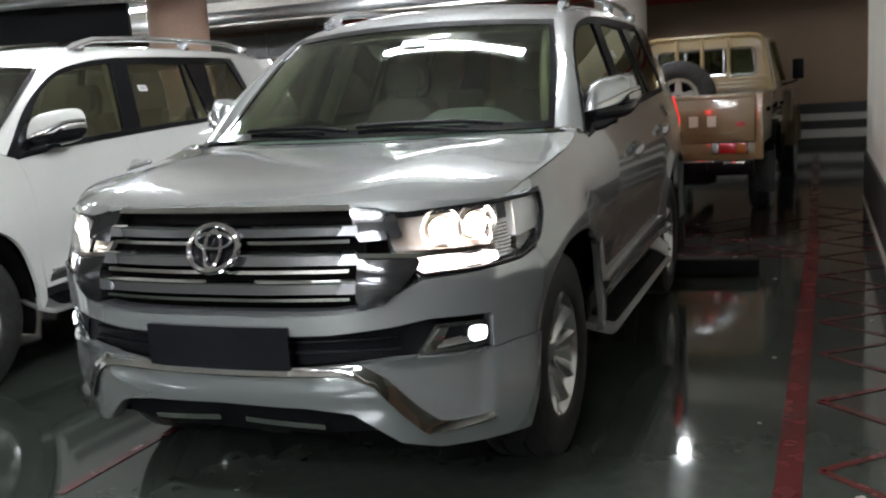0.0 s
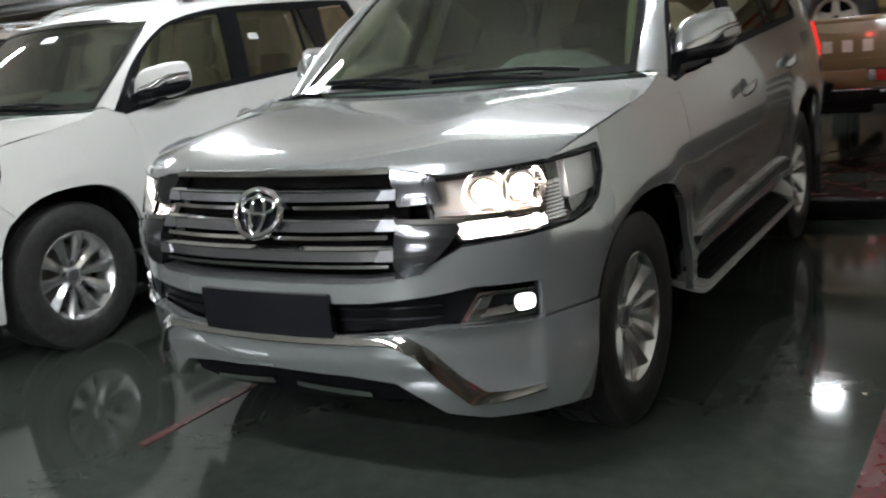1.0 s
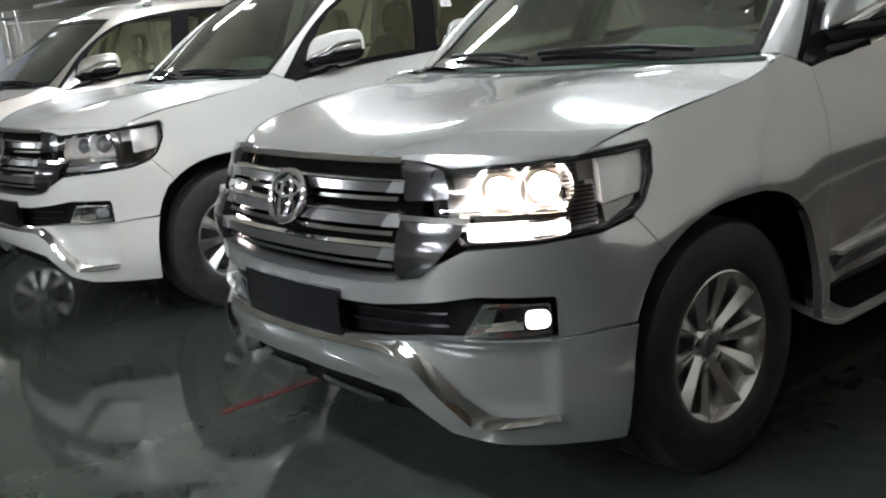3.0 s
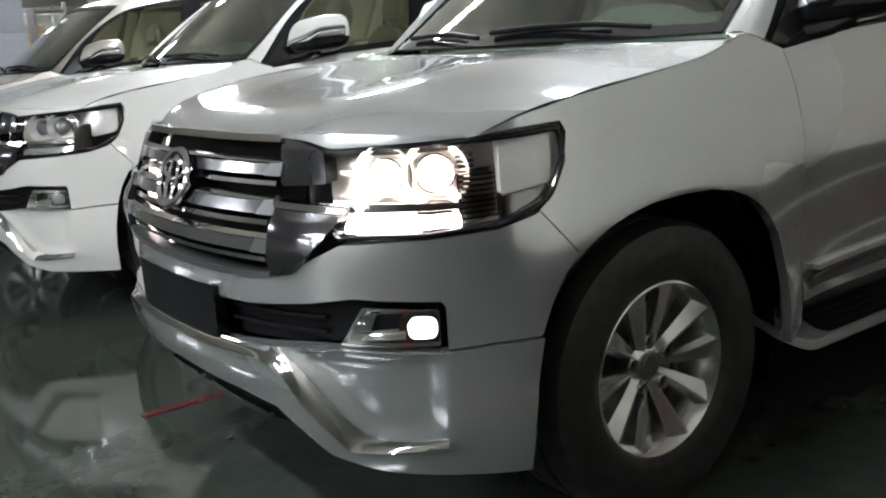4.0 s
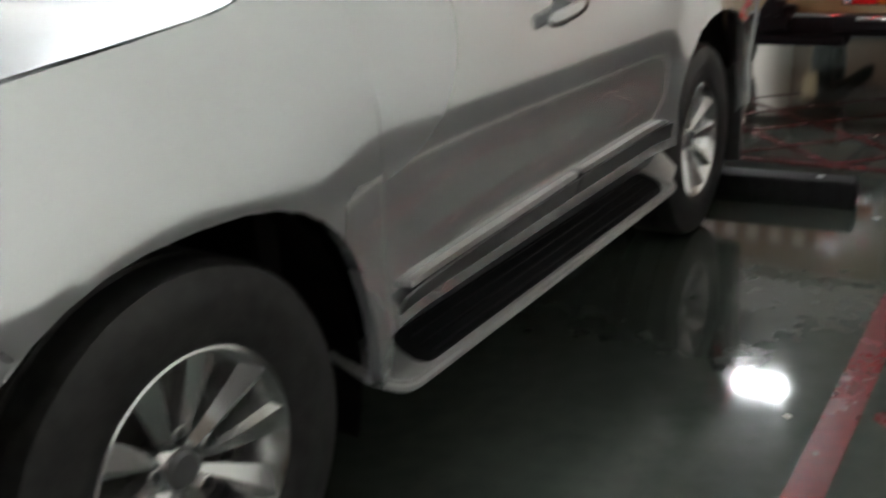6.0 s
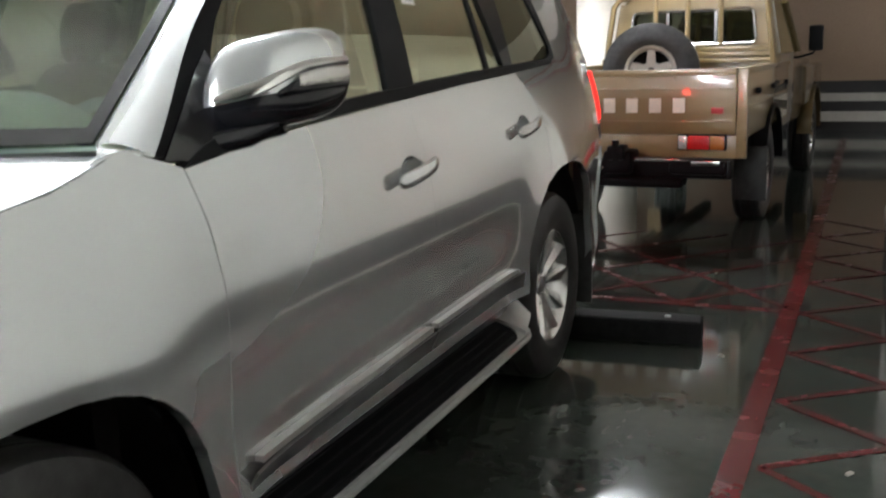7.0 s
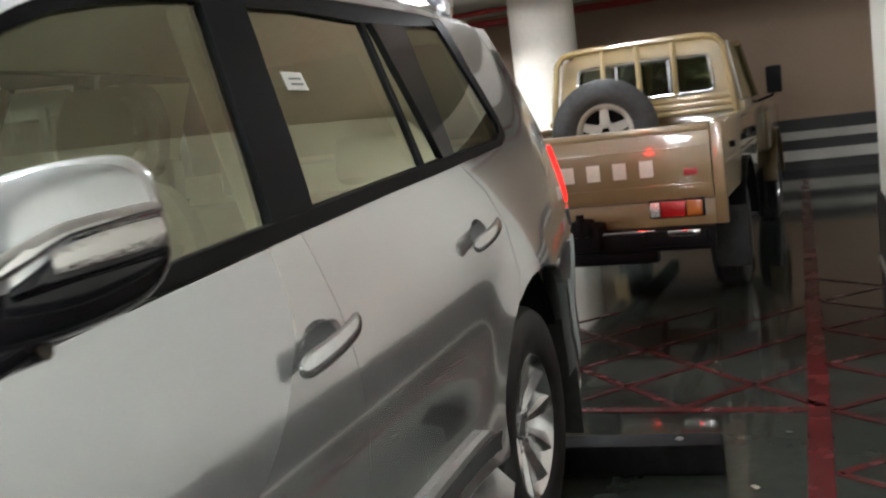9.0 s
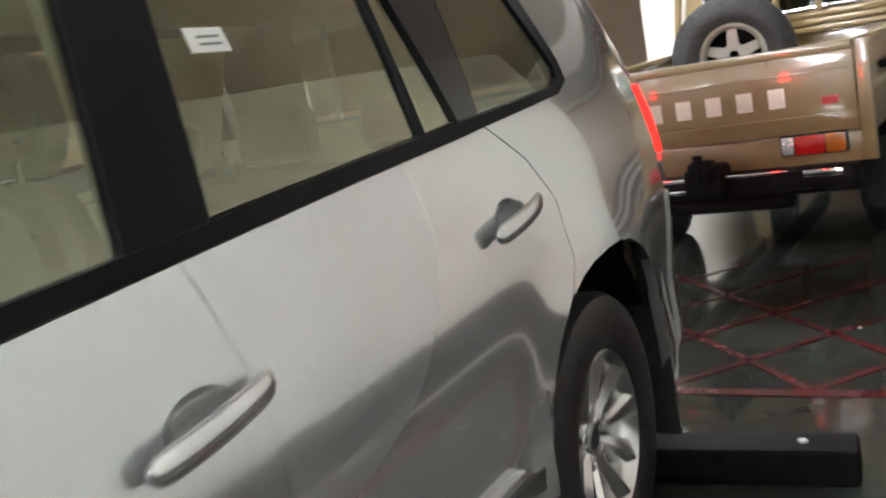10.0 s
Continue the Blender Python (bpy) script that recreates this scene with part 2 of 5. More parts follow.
def rounded(pts, r=0.02, n=4):
    """An outline with its corners rounded; a third number at a corner is its own radius."""
    out = []
    pts = [tuple(p) for p in pts]
    for i, p in enumerate(pts):
        c, a, b = Vector(p[:2]), Vector(pts[i - 1][:2]), Vector(pts[(i + 1) % len(pts)][:2])
        rr = p[2] if len(p) > 2 else r
        rr = min(rr, (a - c).length * 0.45, (b - c).length * 0.45)
        if rr < 1e-4:
            out.append(tuple(c))
            continue
        p0, p1 = c + (a - c).normalized() * rr, c + (b - c).normalized() * rr
        for k in range(n + 1):
            t = k / n
            q = p0 * (1 - t) ** 2 + c * 2 * t * (1 - t) + p1 * t * t
            out.append((q.x, q.y))
    return out


def slab2d(outline, depth, lip=0.0):
    """A flat plate in x and y of this outline, z from -depth to 0."""
    bm = bmesh.new()
    f = bm.faces.new([bm.verts.new((x, y, 0)) for x, y in outline])
    ex = bmesh.ops.extrude_face_region(bm, geom=[f])
    vs = [v for v in ex["geom"] if isinstance(v, bmesh.types.BMVert)]
    bmesh.ops.translate(bm, verts=vs, vec=(0, 0, -depth))
    bmesh.ops.recalc_face_normals(bm, faces=bm.faces)
    if lip:
        bmesh.ops.bevel(bm, geom=bm.edges[:], offset=lip, segments=2, affect="EDGES")
    return bm



def curve(xs, ys):
    """A smooth monotone-ish cubic through a few stations."""
    xs, ys = np.array(xs, float), np.array(ys, float)
    slope = np.diff(ys) / np.diff(xs)
    m = np.concatenate([[slope[0]], (slope[1:] + slope[:-1]) / 2, [slope[-1]]])
    m[1:-1][slope[1:] * slope[:-1] <= 0] = 0

    def f(v):
        v = min(max(v, xs[0]), xs[-1])
        i = min(int(np.searchsorted(xs, v, side="right")) - 1, len(xs) - 2)
        h = xs[i + 1] - xs[i]
        t = (v - xs[i]) / h
        return float((2 * t**3 - 3 * t**2 + 1) * ys[i] + (t**3 - 2 * t**2 + t) * h * m[i]
                     + (3 * t**2 - 2 * t**3) * ys[i + 1] + (t**3 - t**2) * h * m[i + 1])

    return f


# plan outline of one half of the large four-wheel-drive car: front axle at y = 0, rear axle at y = 2.85
PLAN_X = (0, .2, .4, .58, .73, .84, .915, .953, .968, .972, .972, .968, .955, .925, .85, .7, .4, 0)
PLAN_Y = (-.925, -.918, -.89, -.84, -.755, -.65, -.52, -.38, -.15, .3, 1.4, 2.4, 3.0, 3.5, 3.82, 3.95, 4.02, 4.04)


def plan_table():
    chord = np.concatenate([[0], np.cumsum(np.hypot(np.diff(PLAN_X), np.diff(PLAN_Y)))])
    fx, fy = curve(chord, PLAN_X), curve(chord, PLAN_Y)
    t = np.linspace(0, chord[-1], 1200)
    x, y = np.array([fx(v) for v in t]), np.array([fy(v) for v in t])
    s = np.concatenate([[0], np.cumsum(np.hypot(np.diff(x), np.diff(y)))])
    tx, ty = np.gradient(x, s), np.gradient(y, s)
    nx, ny = ty, -tx
    k = np.ones(25) / 25
    for arr in (nx, ny):
        arr[12:-12] = np.convolve(arr, k, "valid")
    return s, x, y, nx / np.hypot(nx, ny), ny / np.hypot(nx, ny)


T_S, T_X, T_Y, T_NX, T_NY = plan_table()
inset_front = curve((.18, .26, .34, .42, .55, .66, .80, .87, .92, 1.04, 1.09, 1.16), (.16, .07, .035, .015, .0, .0, .0, .012, .04, .09, .12, .2))
inset_side = curve((.2, .34, .45, .6, .75, .88, 1.0, 1.1, 1.2, 1.28, 1.55, 1.76, 1.85), (.09, .035, .017, .024, .01, .0, .006, .02, .043, .066, .168, .262, .34))
inset_rear = curve((.25, .4, .55, .8, 1.2, 1.3, 1.76, 1.85), (.1, .02, .0, .02, .05, .07, .36, .5))


def a_of_y(y):
    """Run along the plan outline at which the flank passes y."""
    return float(np.interp(y, T_Y, T_S))


def skin(a, z, out=0.0):
    """The point of the body skin at run a (from the middle of the nose, left positive) and height z, moved outwards by out."""
    s = abs(a)
    x, y, nx, ny = (float(np.interp(s, T_S, col)) for col in (T_X, T_Y, T_NX, T_NY))
    wf, wr = max(0, -ny) ** 1.5, max(0, ny) ** 1.5
    ws = max(0.0, 1 - wf - wr)
    d = wf * inset_front(z) + ws * inset_side(z) + wr * inset_rear(z)
    for axle in (0, 2.85):
        r = math.hypot(y - axle, z - .40)
        d -= ws * (.021 if axle == 0 else .030) * math.exp(-((r - .49) / (.11 if axle == 0 else .125)) ** 2)
    d += ws * .012 * math.exp(-((z - .66) / .10) ** 2) / (1 + math.exp(-(y - .75) / .08)) / (1 + math.exp((y - 2.15) / .08))
    d -= out
    return Vector((math.copysign(1, a) * (x - nx * d) if a else 0.0, y - ny * d, z))


def panel(outline, out=0.0, depth=0.02, step=0.045, side=1, crown=0.0, holes=(), shape=None):
    """A piece of the body skin inside an outline of (run, height), with its edges turned inwards. side -1: its mirror image."""
    bm = bmesh.new()
    if holes:
        # one round hole: two halves that meet on the level of its middle
        ring = holes[0]
        level, mid_a = ring[0][1], sum(p[0] for p in ring) / len(ring)
        for up in (1, -1):
            half = []
            for p, q in zip(outline, outline[1:] + outline[:1]):
                if (p[1] - level) * up >= 0:
                    half.append(p)
                if (p[1] - level) * (q[1] - level) < 0:
                    half.append((p[0] + (q[0] - p[0]) * (level - p[1]) / (q[1] - p[1]), level))
            n = len(half)
            k = next(i for i in range(n) if abs(half[i][1] - level) < 1e-9 and abs(half[(i + 1) % n][1] - level) < 1e-9)
            arc = ring[:len(ring) // 2 + 1] if up > 0 else ring[len(ring) // 2:] + ring[:1]
            if half[k][0] < mid_a:
                arc = sorted(arc, key=lambda p: p[0])
            else:
                arc = sorted(arc, key=lambda p: -p[0])
            bm.faces.new([bm.verts.new((a, z, 0)) for a, z in half[:k + 1] + arc + half[k + 1:]])
        bmesh.ops.remove_doubles(bm, verts=bm.verts, dist=1e-6)
    else:
        bm.faces.new([bm.verts.new((a, z, 0)) for a, z in outline])
    lo = [min(p[k] for p in outline) for k in (0, 1)]
    hi = [max(p[k] for p in outline) for k in (0, 1)]
    for axis, no in ((0, (1, 0, 0)), (1, (0, 1, 0))):
        n = int((hi[axis] - lo[axis]) / step)
        for k in range(1, n + 1):
            co = [0.0, 0.0, 0.0]
            co[axis] = lo[axis] + (hi[axis] - lo[axis]) * k / (n + 1)
            bmesh.ops.bisect_plane(bm, geom=bm.verts[:] + bm.edges[:] + bm.faces[:], plane_co=co, plane_no=no, dist=1e-5)
    rim = [e for e in bm.edges if len(e.link_faces) == 1]
    ex = bmesh.ops.extrude_edge_only(bm, edges=rim)
    for g in ex["geom"]:
        if isinstance(g, bmesh.types.BMVert):
            g.co.z = -depth
    bmesh.ops.recalc_face_normals(bm, faces=bm.faces)
    if sum(f.normal.z * f.calc_area() for f in bm.faces) < 0:
        bmesh.ops.reverse_faces(bm, faces=bm.faces)
    mid = Vector(((lo[0] + hi[0]) / 2, (lo[1] + hi[1]) / 2))
    for v in bm.verts:
        swell = crown * max(0.0, 1 - ((v.co.x - mid.x) / max(1e-6, (hi[0] - lo[0]) / 2)) ** 2) * max(0.0, 1 - ((v.co.y - mid.y) / max(1e-6, (hi[1] - lo[1]) / 2)) ** 2) if crown else 0.0
        swell += shape(v.co.x, v.co.y) if shape else 0.0
        v.co = skin(v.co.x, v.co.y, out + v.co.z + swell)
    if side < 0:
        bmesh.ops.scale(bm, vec=(-1, 1, 1), verts=bm.verts)
    bm.normal_update()
    # outward faces: compare with the direction away from the car's middle line
    test = sum(f.normal.dot(Vector((f.calc_center_median().x, (f.calc_center_median().y - 1.5) * 0.4, 0))) * f.calc_area() for f in bm.faces)
    if test < 0:
        bmesh.ops.reverse_faces(bm, faces=bm.faces)
    return bm


def strip_between(upper, lower, out_u, out_l, side=1, nu=40, nv=5, hollow=0.0):
    """A bevelled strip on the skin between two runs of (run, height), its upper and lower edges at different depths."""
    def along(run):
        run = np.array(run, float)
        d = np.concatenate([[0], np.cumsum(np.hypot(*np.diff(run, axis=0).T))])
        return lambda u: (float(np.interp(u * d[-1], d, run[:, 0])), float(np.interp(u * d[-1], d, run[:, 1])))
    fu, fl = along(upper), along(lower)

    def at(u, v):
        (a0, z0), (a1, z1) = fu(u), fl(u)
        return skin(a0 + (a1 - a0) * v, z0 + (z1 - z0) * v, out_u + (out_l - out_u) * v - hollow * math.sin(math.pi * v))

    bm = sheet(at, nu, nv, .006)
    return bm if side > 0 else mirror_x(bm)


def soft(x, a, b):
    """A smooth step from 0 at a to 1 at b."""
    t = min(1.0, max(0.0, (x - a) / (b - a)))
    return t * t * (3 - 2 * t)


def flank(*pts):
    """Outline corners given as (y, z) on the flank, with an optional corner radius."""
    return [(a_of_y(p[0]), *p[1:]) for p in pts]


def arch(axle, r, z_end, start, n=20, zc=0.40, tall=1.0, p=2.5):
    """Points round a squarish wheel opening, from the rear foot to the front foot or back."""
    pts = []
    for k in range(n + 1):
        t = math.pi * k / n
        c, q = math.cos(t), math.sin(t)
        pts.append((axle + r * math.copysign(abs(c) ** (2 / p), c), zc + r * tall * abs(q) ** (2 / p)))
    pts = [(y, max(z, z_end)) for y, z in pts]
    if z_end < zc:
        pts = [(axle + r, z_end)] + pts + [(axle - r, z_end)]
    return pts if start == "rear" else pts[::-1]


def build_wheel(x, y, face, parent, tyre_r=0.40, rim_r=0.242, width=0.27, z=None):
    """One wheel; face is the side (1 or -1) that it turns outwards."""
    z = tyre_r - 0.006 if z is None else z
    hub = new("wheel")
    hub.parent = parent
    hub.location = (x, y, z)
    if face < 0:
        hub.rotation_euler = (0, 0, math.pi)
    w = width / 2
    tyre = part("tyre", lathe([(-w * .8, rim_r), (-w * .98, rim_r + .04), (-w, tyre_r - .07), (-w * .88, tyre_r - .015), (-w * .7, tyre_r),
                        (-.055, tyre_r), (-.05, tyre_r - .008), (-.04, tyre_r - .008), (-.035, tyre_r), (.035, tyre_r), (.04, tyre_r - .008), (.05, tyre_r - .008), (.055, tyre_r),
                        (w * .7, tyre_r), (w * .88, tyre_r - .015), (w * .97, tyre_r - .05), (w, tyre_r - .075), (w * 1.0, rim_r + .06), (w * .985, rim_r + .045),
                        (w * .98, rim_r + .04), (w * .93, rim_r + .012), (w * .8, rim_r - .004)], 64, ring=True), RUBBER, hub)
    part("rim", lathe([(-w * .8, rim_r - .01), (-w * .3, rim_r - .05), (w * .55, rim_r - .035), (w * .78, rim_r - .014), (w * .86, rim_r - .004), (w * .84, rim_r + .003), (w * .78, rim_r + .001), (-w * .8, rim_r)], 64, ring=True), ALLOY, hub)
    part("brake_disc", lathe([(-.02, .06), (-.02, .165), (0, .165), (0, .06)], 40, ring=True), material_dull, hub)
    part("hub", lathe([(-.05, .062), (w * .36, .060), (w * .44, .050), (w * .46, .038), (w * .44, .034)], 40), ALLOY, hub)
    part("centre_cap", lathe([(w * .38, .036), (w * .50, .035), (w * .54, .030), (w * .545, .0)], 32), SATIN, hub)
    for k in range(5):
        base = 2 * math.pi * k / 5 + 0.35
        for lean in (-1, 1):
            # twin spokes that spread towards the rim
            t = base + lean * 0.305
            t0 = base + lean * 0.36
            pts = []
            for f in (0.0, 0.2, 0.4, 0.6, 0.8, 1.0):
                r = .034 + (rim_r - .040) * f
                ang = t0 + (t - t0) * f
                hw = .011 + .027 * f ** 1.2
                xo = w * (.40 + .40 * f ** .75)
                pts.append((r, ang, hw, xo))
            bm = bmesh.new()
            rows = []
            for r, ang, hw, xo in pts:
                c, s = math.cos(ang), math.sin(ang)
                row = []
                for side, dx in ((-1.12, -.046), (-1, -.013), (-.45 * lean - .12, .003), (-.45 * lean + .12, .003), (1, -.013), (1.12, -.046)):
                    o = hw * side
                    row.append(bm.verts.new((xo + dx, r * c - o * s, r * s + o * c)))
                rows.append(row)
            for p, q in zip(rows, rows[1:]):
                for i in range(6):
                    bm.faces.new((p[i], p[(i + 1) % 6], q[(i + 1) % 6], q[i]))
            bm.faces.new(rows[0]), bm.faces.new(rows[-1])
            bmesh.ops.recalc_face_normals(bm, faces=bm.faces)
            part("spoke", bm, ALLOY, hub, smooth=14)
        ang = base
        part("nut_pocket", lathe([(w * .1, .021), (w * .54, .021), (w * .56, .0185), (w * .50, .016), (w * .34, .0145), (w * .33, 0)], 20, centre=(0, .070 * math.cos(ang), .070 * math.sin(ang))), ALLOY, hub)
        part("wheel_nut", lathe([(w * .3, .010), (w * .49, .010), (w * .52, .007), (w * .52, 0)], 12, centre=(0, .070 * math.cos(ang), .070 * math.sin(ang))), DARKCHROME, hub)
    return hub


material_dull = material("dull_brake_iron", (0.16, 0.15, 0.14), 0.5, 0.7, grain=0.15, grain_scale=40)


def hood_edge(v):
    y = -.56 + v * .84
    z = curve((-.56, -.44, -.3, -.05, .15, .28), (1.064, 1.108, 1.136, 1.165, 1.19, 1.222))(y)
    return skin(a_of_y(y), z)


hood_mid_y = curve((0, .1, .3, 1), (-.815, -.74, -.57, .08))
hood_mid_z = curve((0, .05, .12, .3, .6, 1), (1.066, 1.098, 1.126, 1.162, 1.20, 1.228))


def hood_point(u, v):
    s = abs(u * 2 - 1)
    e = hood_edge(v)
    cy, cz = hood_mid_y(v), hood_mid_z(v)
    z = cz + (e.z - cz) * s ** 3.5
    fade = math.sin(math.pi * min(1, max(0, v * 1.05 + .02))) ** .6 if v < .95 else .3
    z += .016 * math.exp(-((s - .60) / .15) ** 2) * fade - .012 * math.exp(-(s / .38) ** 4) * fade
    return Vector(((u * 2 - 1) * e.x, cy + (e.y - cy) * s ** 2.5, z))


EDGE_X = curve((0, 1, 2, 3, 4, 5, 6, 7, 8), (.812, .762, .704, .656, .630, .62, .615, .60, .555))
EDGE_Y = curve((0, 1, 2, 3, 4, 5, 6, 7, 8), (.385, .648, .885, 1.09, 1.5, 2.1, 2.65, 3.1, 3.52))
EDGE_Z = curve((0, 1, 2, 3, 4, 5, 6, 7, 8), (1.238, 1.44, 1.618, 1.735, 1.795, 1.815, 1.81, 1.795, 1.765))
HEADER = 2.7


def cant_inner(k):
    """Upper edge of the body side: along the screen, then along the roof ditch."""
    return Vector((EDGE_X(k), EDGE_Y(k), EDGE_Z(k)))


def screen_edge(w):
    return cant_inner(HEADER * w)


def screen_point(u, w, out=0.0):
    s = u * 2 - 1
    e = screen_edge(w)
    bow = (1 - s * s)
    return Vector((s * e.x, e.y - bow * (.16 - .04 * w) - out * .8, e.z + bow * (.0 + .028 * w) + out * .6))


cant_outer_y = curve((0, 1, 2, 3, 4, 5, 6, 7, 8), (.41, .66, .95, 1.2, 1.59, 2.1, 2.6, 2.95, 3.35))
cant_outer_z = curve((0, 1, 2, 3, 4, 5, 6, 7, 8), (1.215, 1.453, 1.628, 1.70, 1.742, 1.752, 1.752, 1.745, 1.735))


def cant_point(u, v):
    k = v * 8
    o = skin(a_of_y(cant_outer_y(k)), cant_outer_z(k))
    i = cant_inner(k)
    p = o.lerp(i, u)
    d = (i - o)
    k0, k1 = max(0, k - .15), min(8, k + .15)
    n = d.cross(cant_inner(k1) - cant_inner(k0)).normalized()
    if n.x + n.z < 0:
        n = -n
    return p + n * (.014 * math.sin(math.pi * u))


def roof_point(u, v):
    s = u * 2 - 1
    e = cant_inner(HEADER + (8 - HEADER) * v)
    bow = 1 - s * s
    return Vector((s * (e.x + .004), e.y - bow * .12 * (1 - v) + bow * .12 * v, e.z + bow * (.028 + .022 * math.sin(math.pi * v) ** .7)))


def mirror_x(bm):
    bmesh.ops.scale(bm, vec=(-1, 1, 1), verts=bm.verts)
    bmesh.ops.reverse_faces(bm, faces=bm.faces)
    return bm


def cup_ring(y0, z, k=1.0, n=24):
    """Outline of the hollow behind a door handle, as (run, height)."""
    a = a_of_y(y0) + .12
    return [(a + .068 * k * math.cos(2 * math.pi * i / n), z + .002 + .042 * k * math.sin(2 * math.pi * i / n)) for i in range(n)]


def handle_cup(y0, z):
    """The hollow itself: a shallow bowl let into the door."""
    a = a_of_y(y0) + .12
    bm = bmesh.new()
    rings = []
    for k in (1.0, .97, .85, .65, .4, .15):
        rings.append([bm.verts.new(skin(q, h, -.034 * (1 - k ** 2.4) - .001)) for q, h in cup_ring(y0, z, k)])
    for p, q in zip(rings, rings[1:]):
        for i in range(24):
            bm.faces.new((p[i], p[(i + 1) % 24], q[(i + 1) % 24], q[i]))
    bm.faces.new(rings[-1])
    bmesh.ops.recalc_face_normals(bm, faces=bm.faces)
    return bm


def handle_bar(y0, y1, z):
    """A curved pull with rounded ends, standing off the door."""
    a0, a1 = a_of_y(y0), a_of_y(y1)
    bm = bmesh.new()
    rings, n = [], 14
    for k in range(25):
        f = .5 - .5 * math.cos(math.pi * k / 24)
        cap = math.sqrt(max(0.0, 1 - abs(2 * f - 1) ** 12))
        lift = .020 + .018 * math.sin(math.pi * min(1, max(0, f))) ** .55
        r = .0195 * max(.05, cap)
        c = skin(a0 + (a1 - a0) * f, z - .012 + .028 * f, lift)
        rings.append([bm.verts.new(c + Vector((.60 * r * math.cos(2 * math.pi * i / n), 0, 1.15 * r * math.sin(2 * math.pi * i / n)))) for i in range(n)])
    for p, q in zip(rings, rings[1:]):
        for i in range(n):
            bm.faces.new((p[i], p[(i + 1) % n], q[(i + 1) % n], q[i]))
    bm.faces.new(rings[0]), bm.faces.new(rings[-1])
    bmesh.ops.recalc_face_normals(bm, faces=bm.faces)
    return bm


SKIRT_UP = [(0.0, .578), (.30, .582), (.47, .588), (.50, .586), (.57, .542), (.655, .447), (.73, .383), (.80, .374), (.92, .378)]
SKIRT_LOW = [(0.0, .556), (.30, .558), (.417, .558), (.47, .550), (.528, .520), (.597, .435), (.681, .348), (.766, .348), (.92, .364)]


def skirt_shape(a, z):
    """Hollow of the lower bumper between the sloping chrome strip and the corner."""
    edge = float(np.interp(z, (.36, .447, .542, .59), (.76, .655, .57, .50)))
    inside = soft(a, edge - .005, edge + .05) * (1 - soft(a, .885, .925)) * soft(z, .36, .42) * (1 - soft(z, .565, .60))
    return -.020 * inside + .010 * (1 - soft(a, edge - .06, edge)) * soft(z, .44, .50)


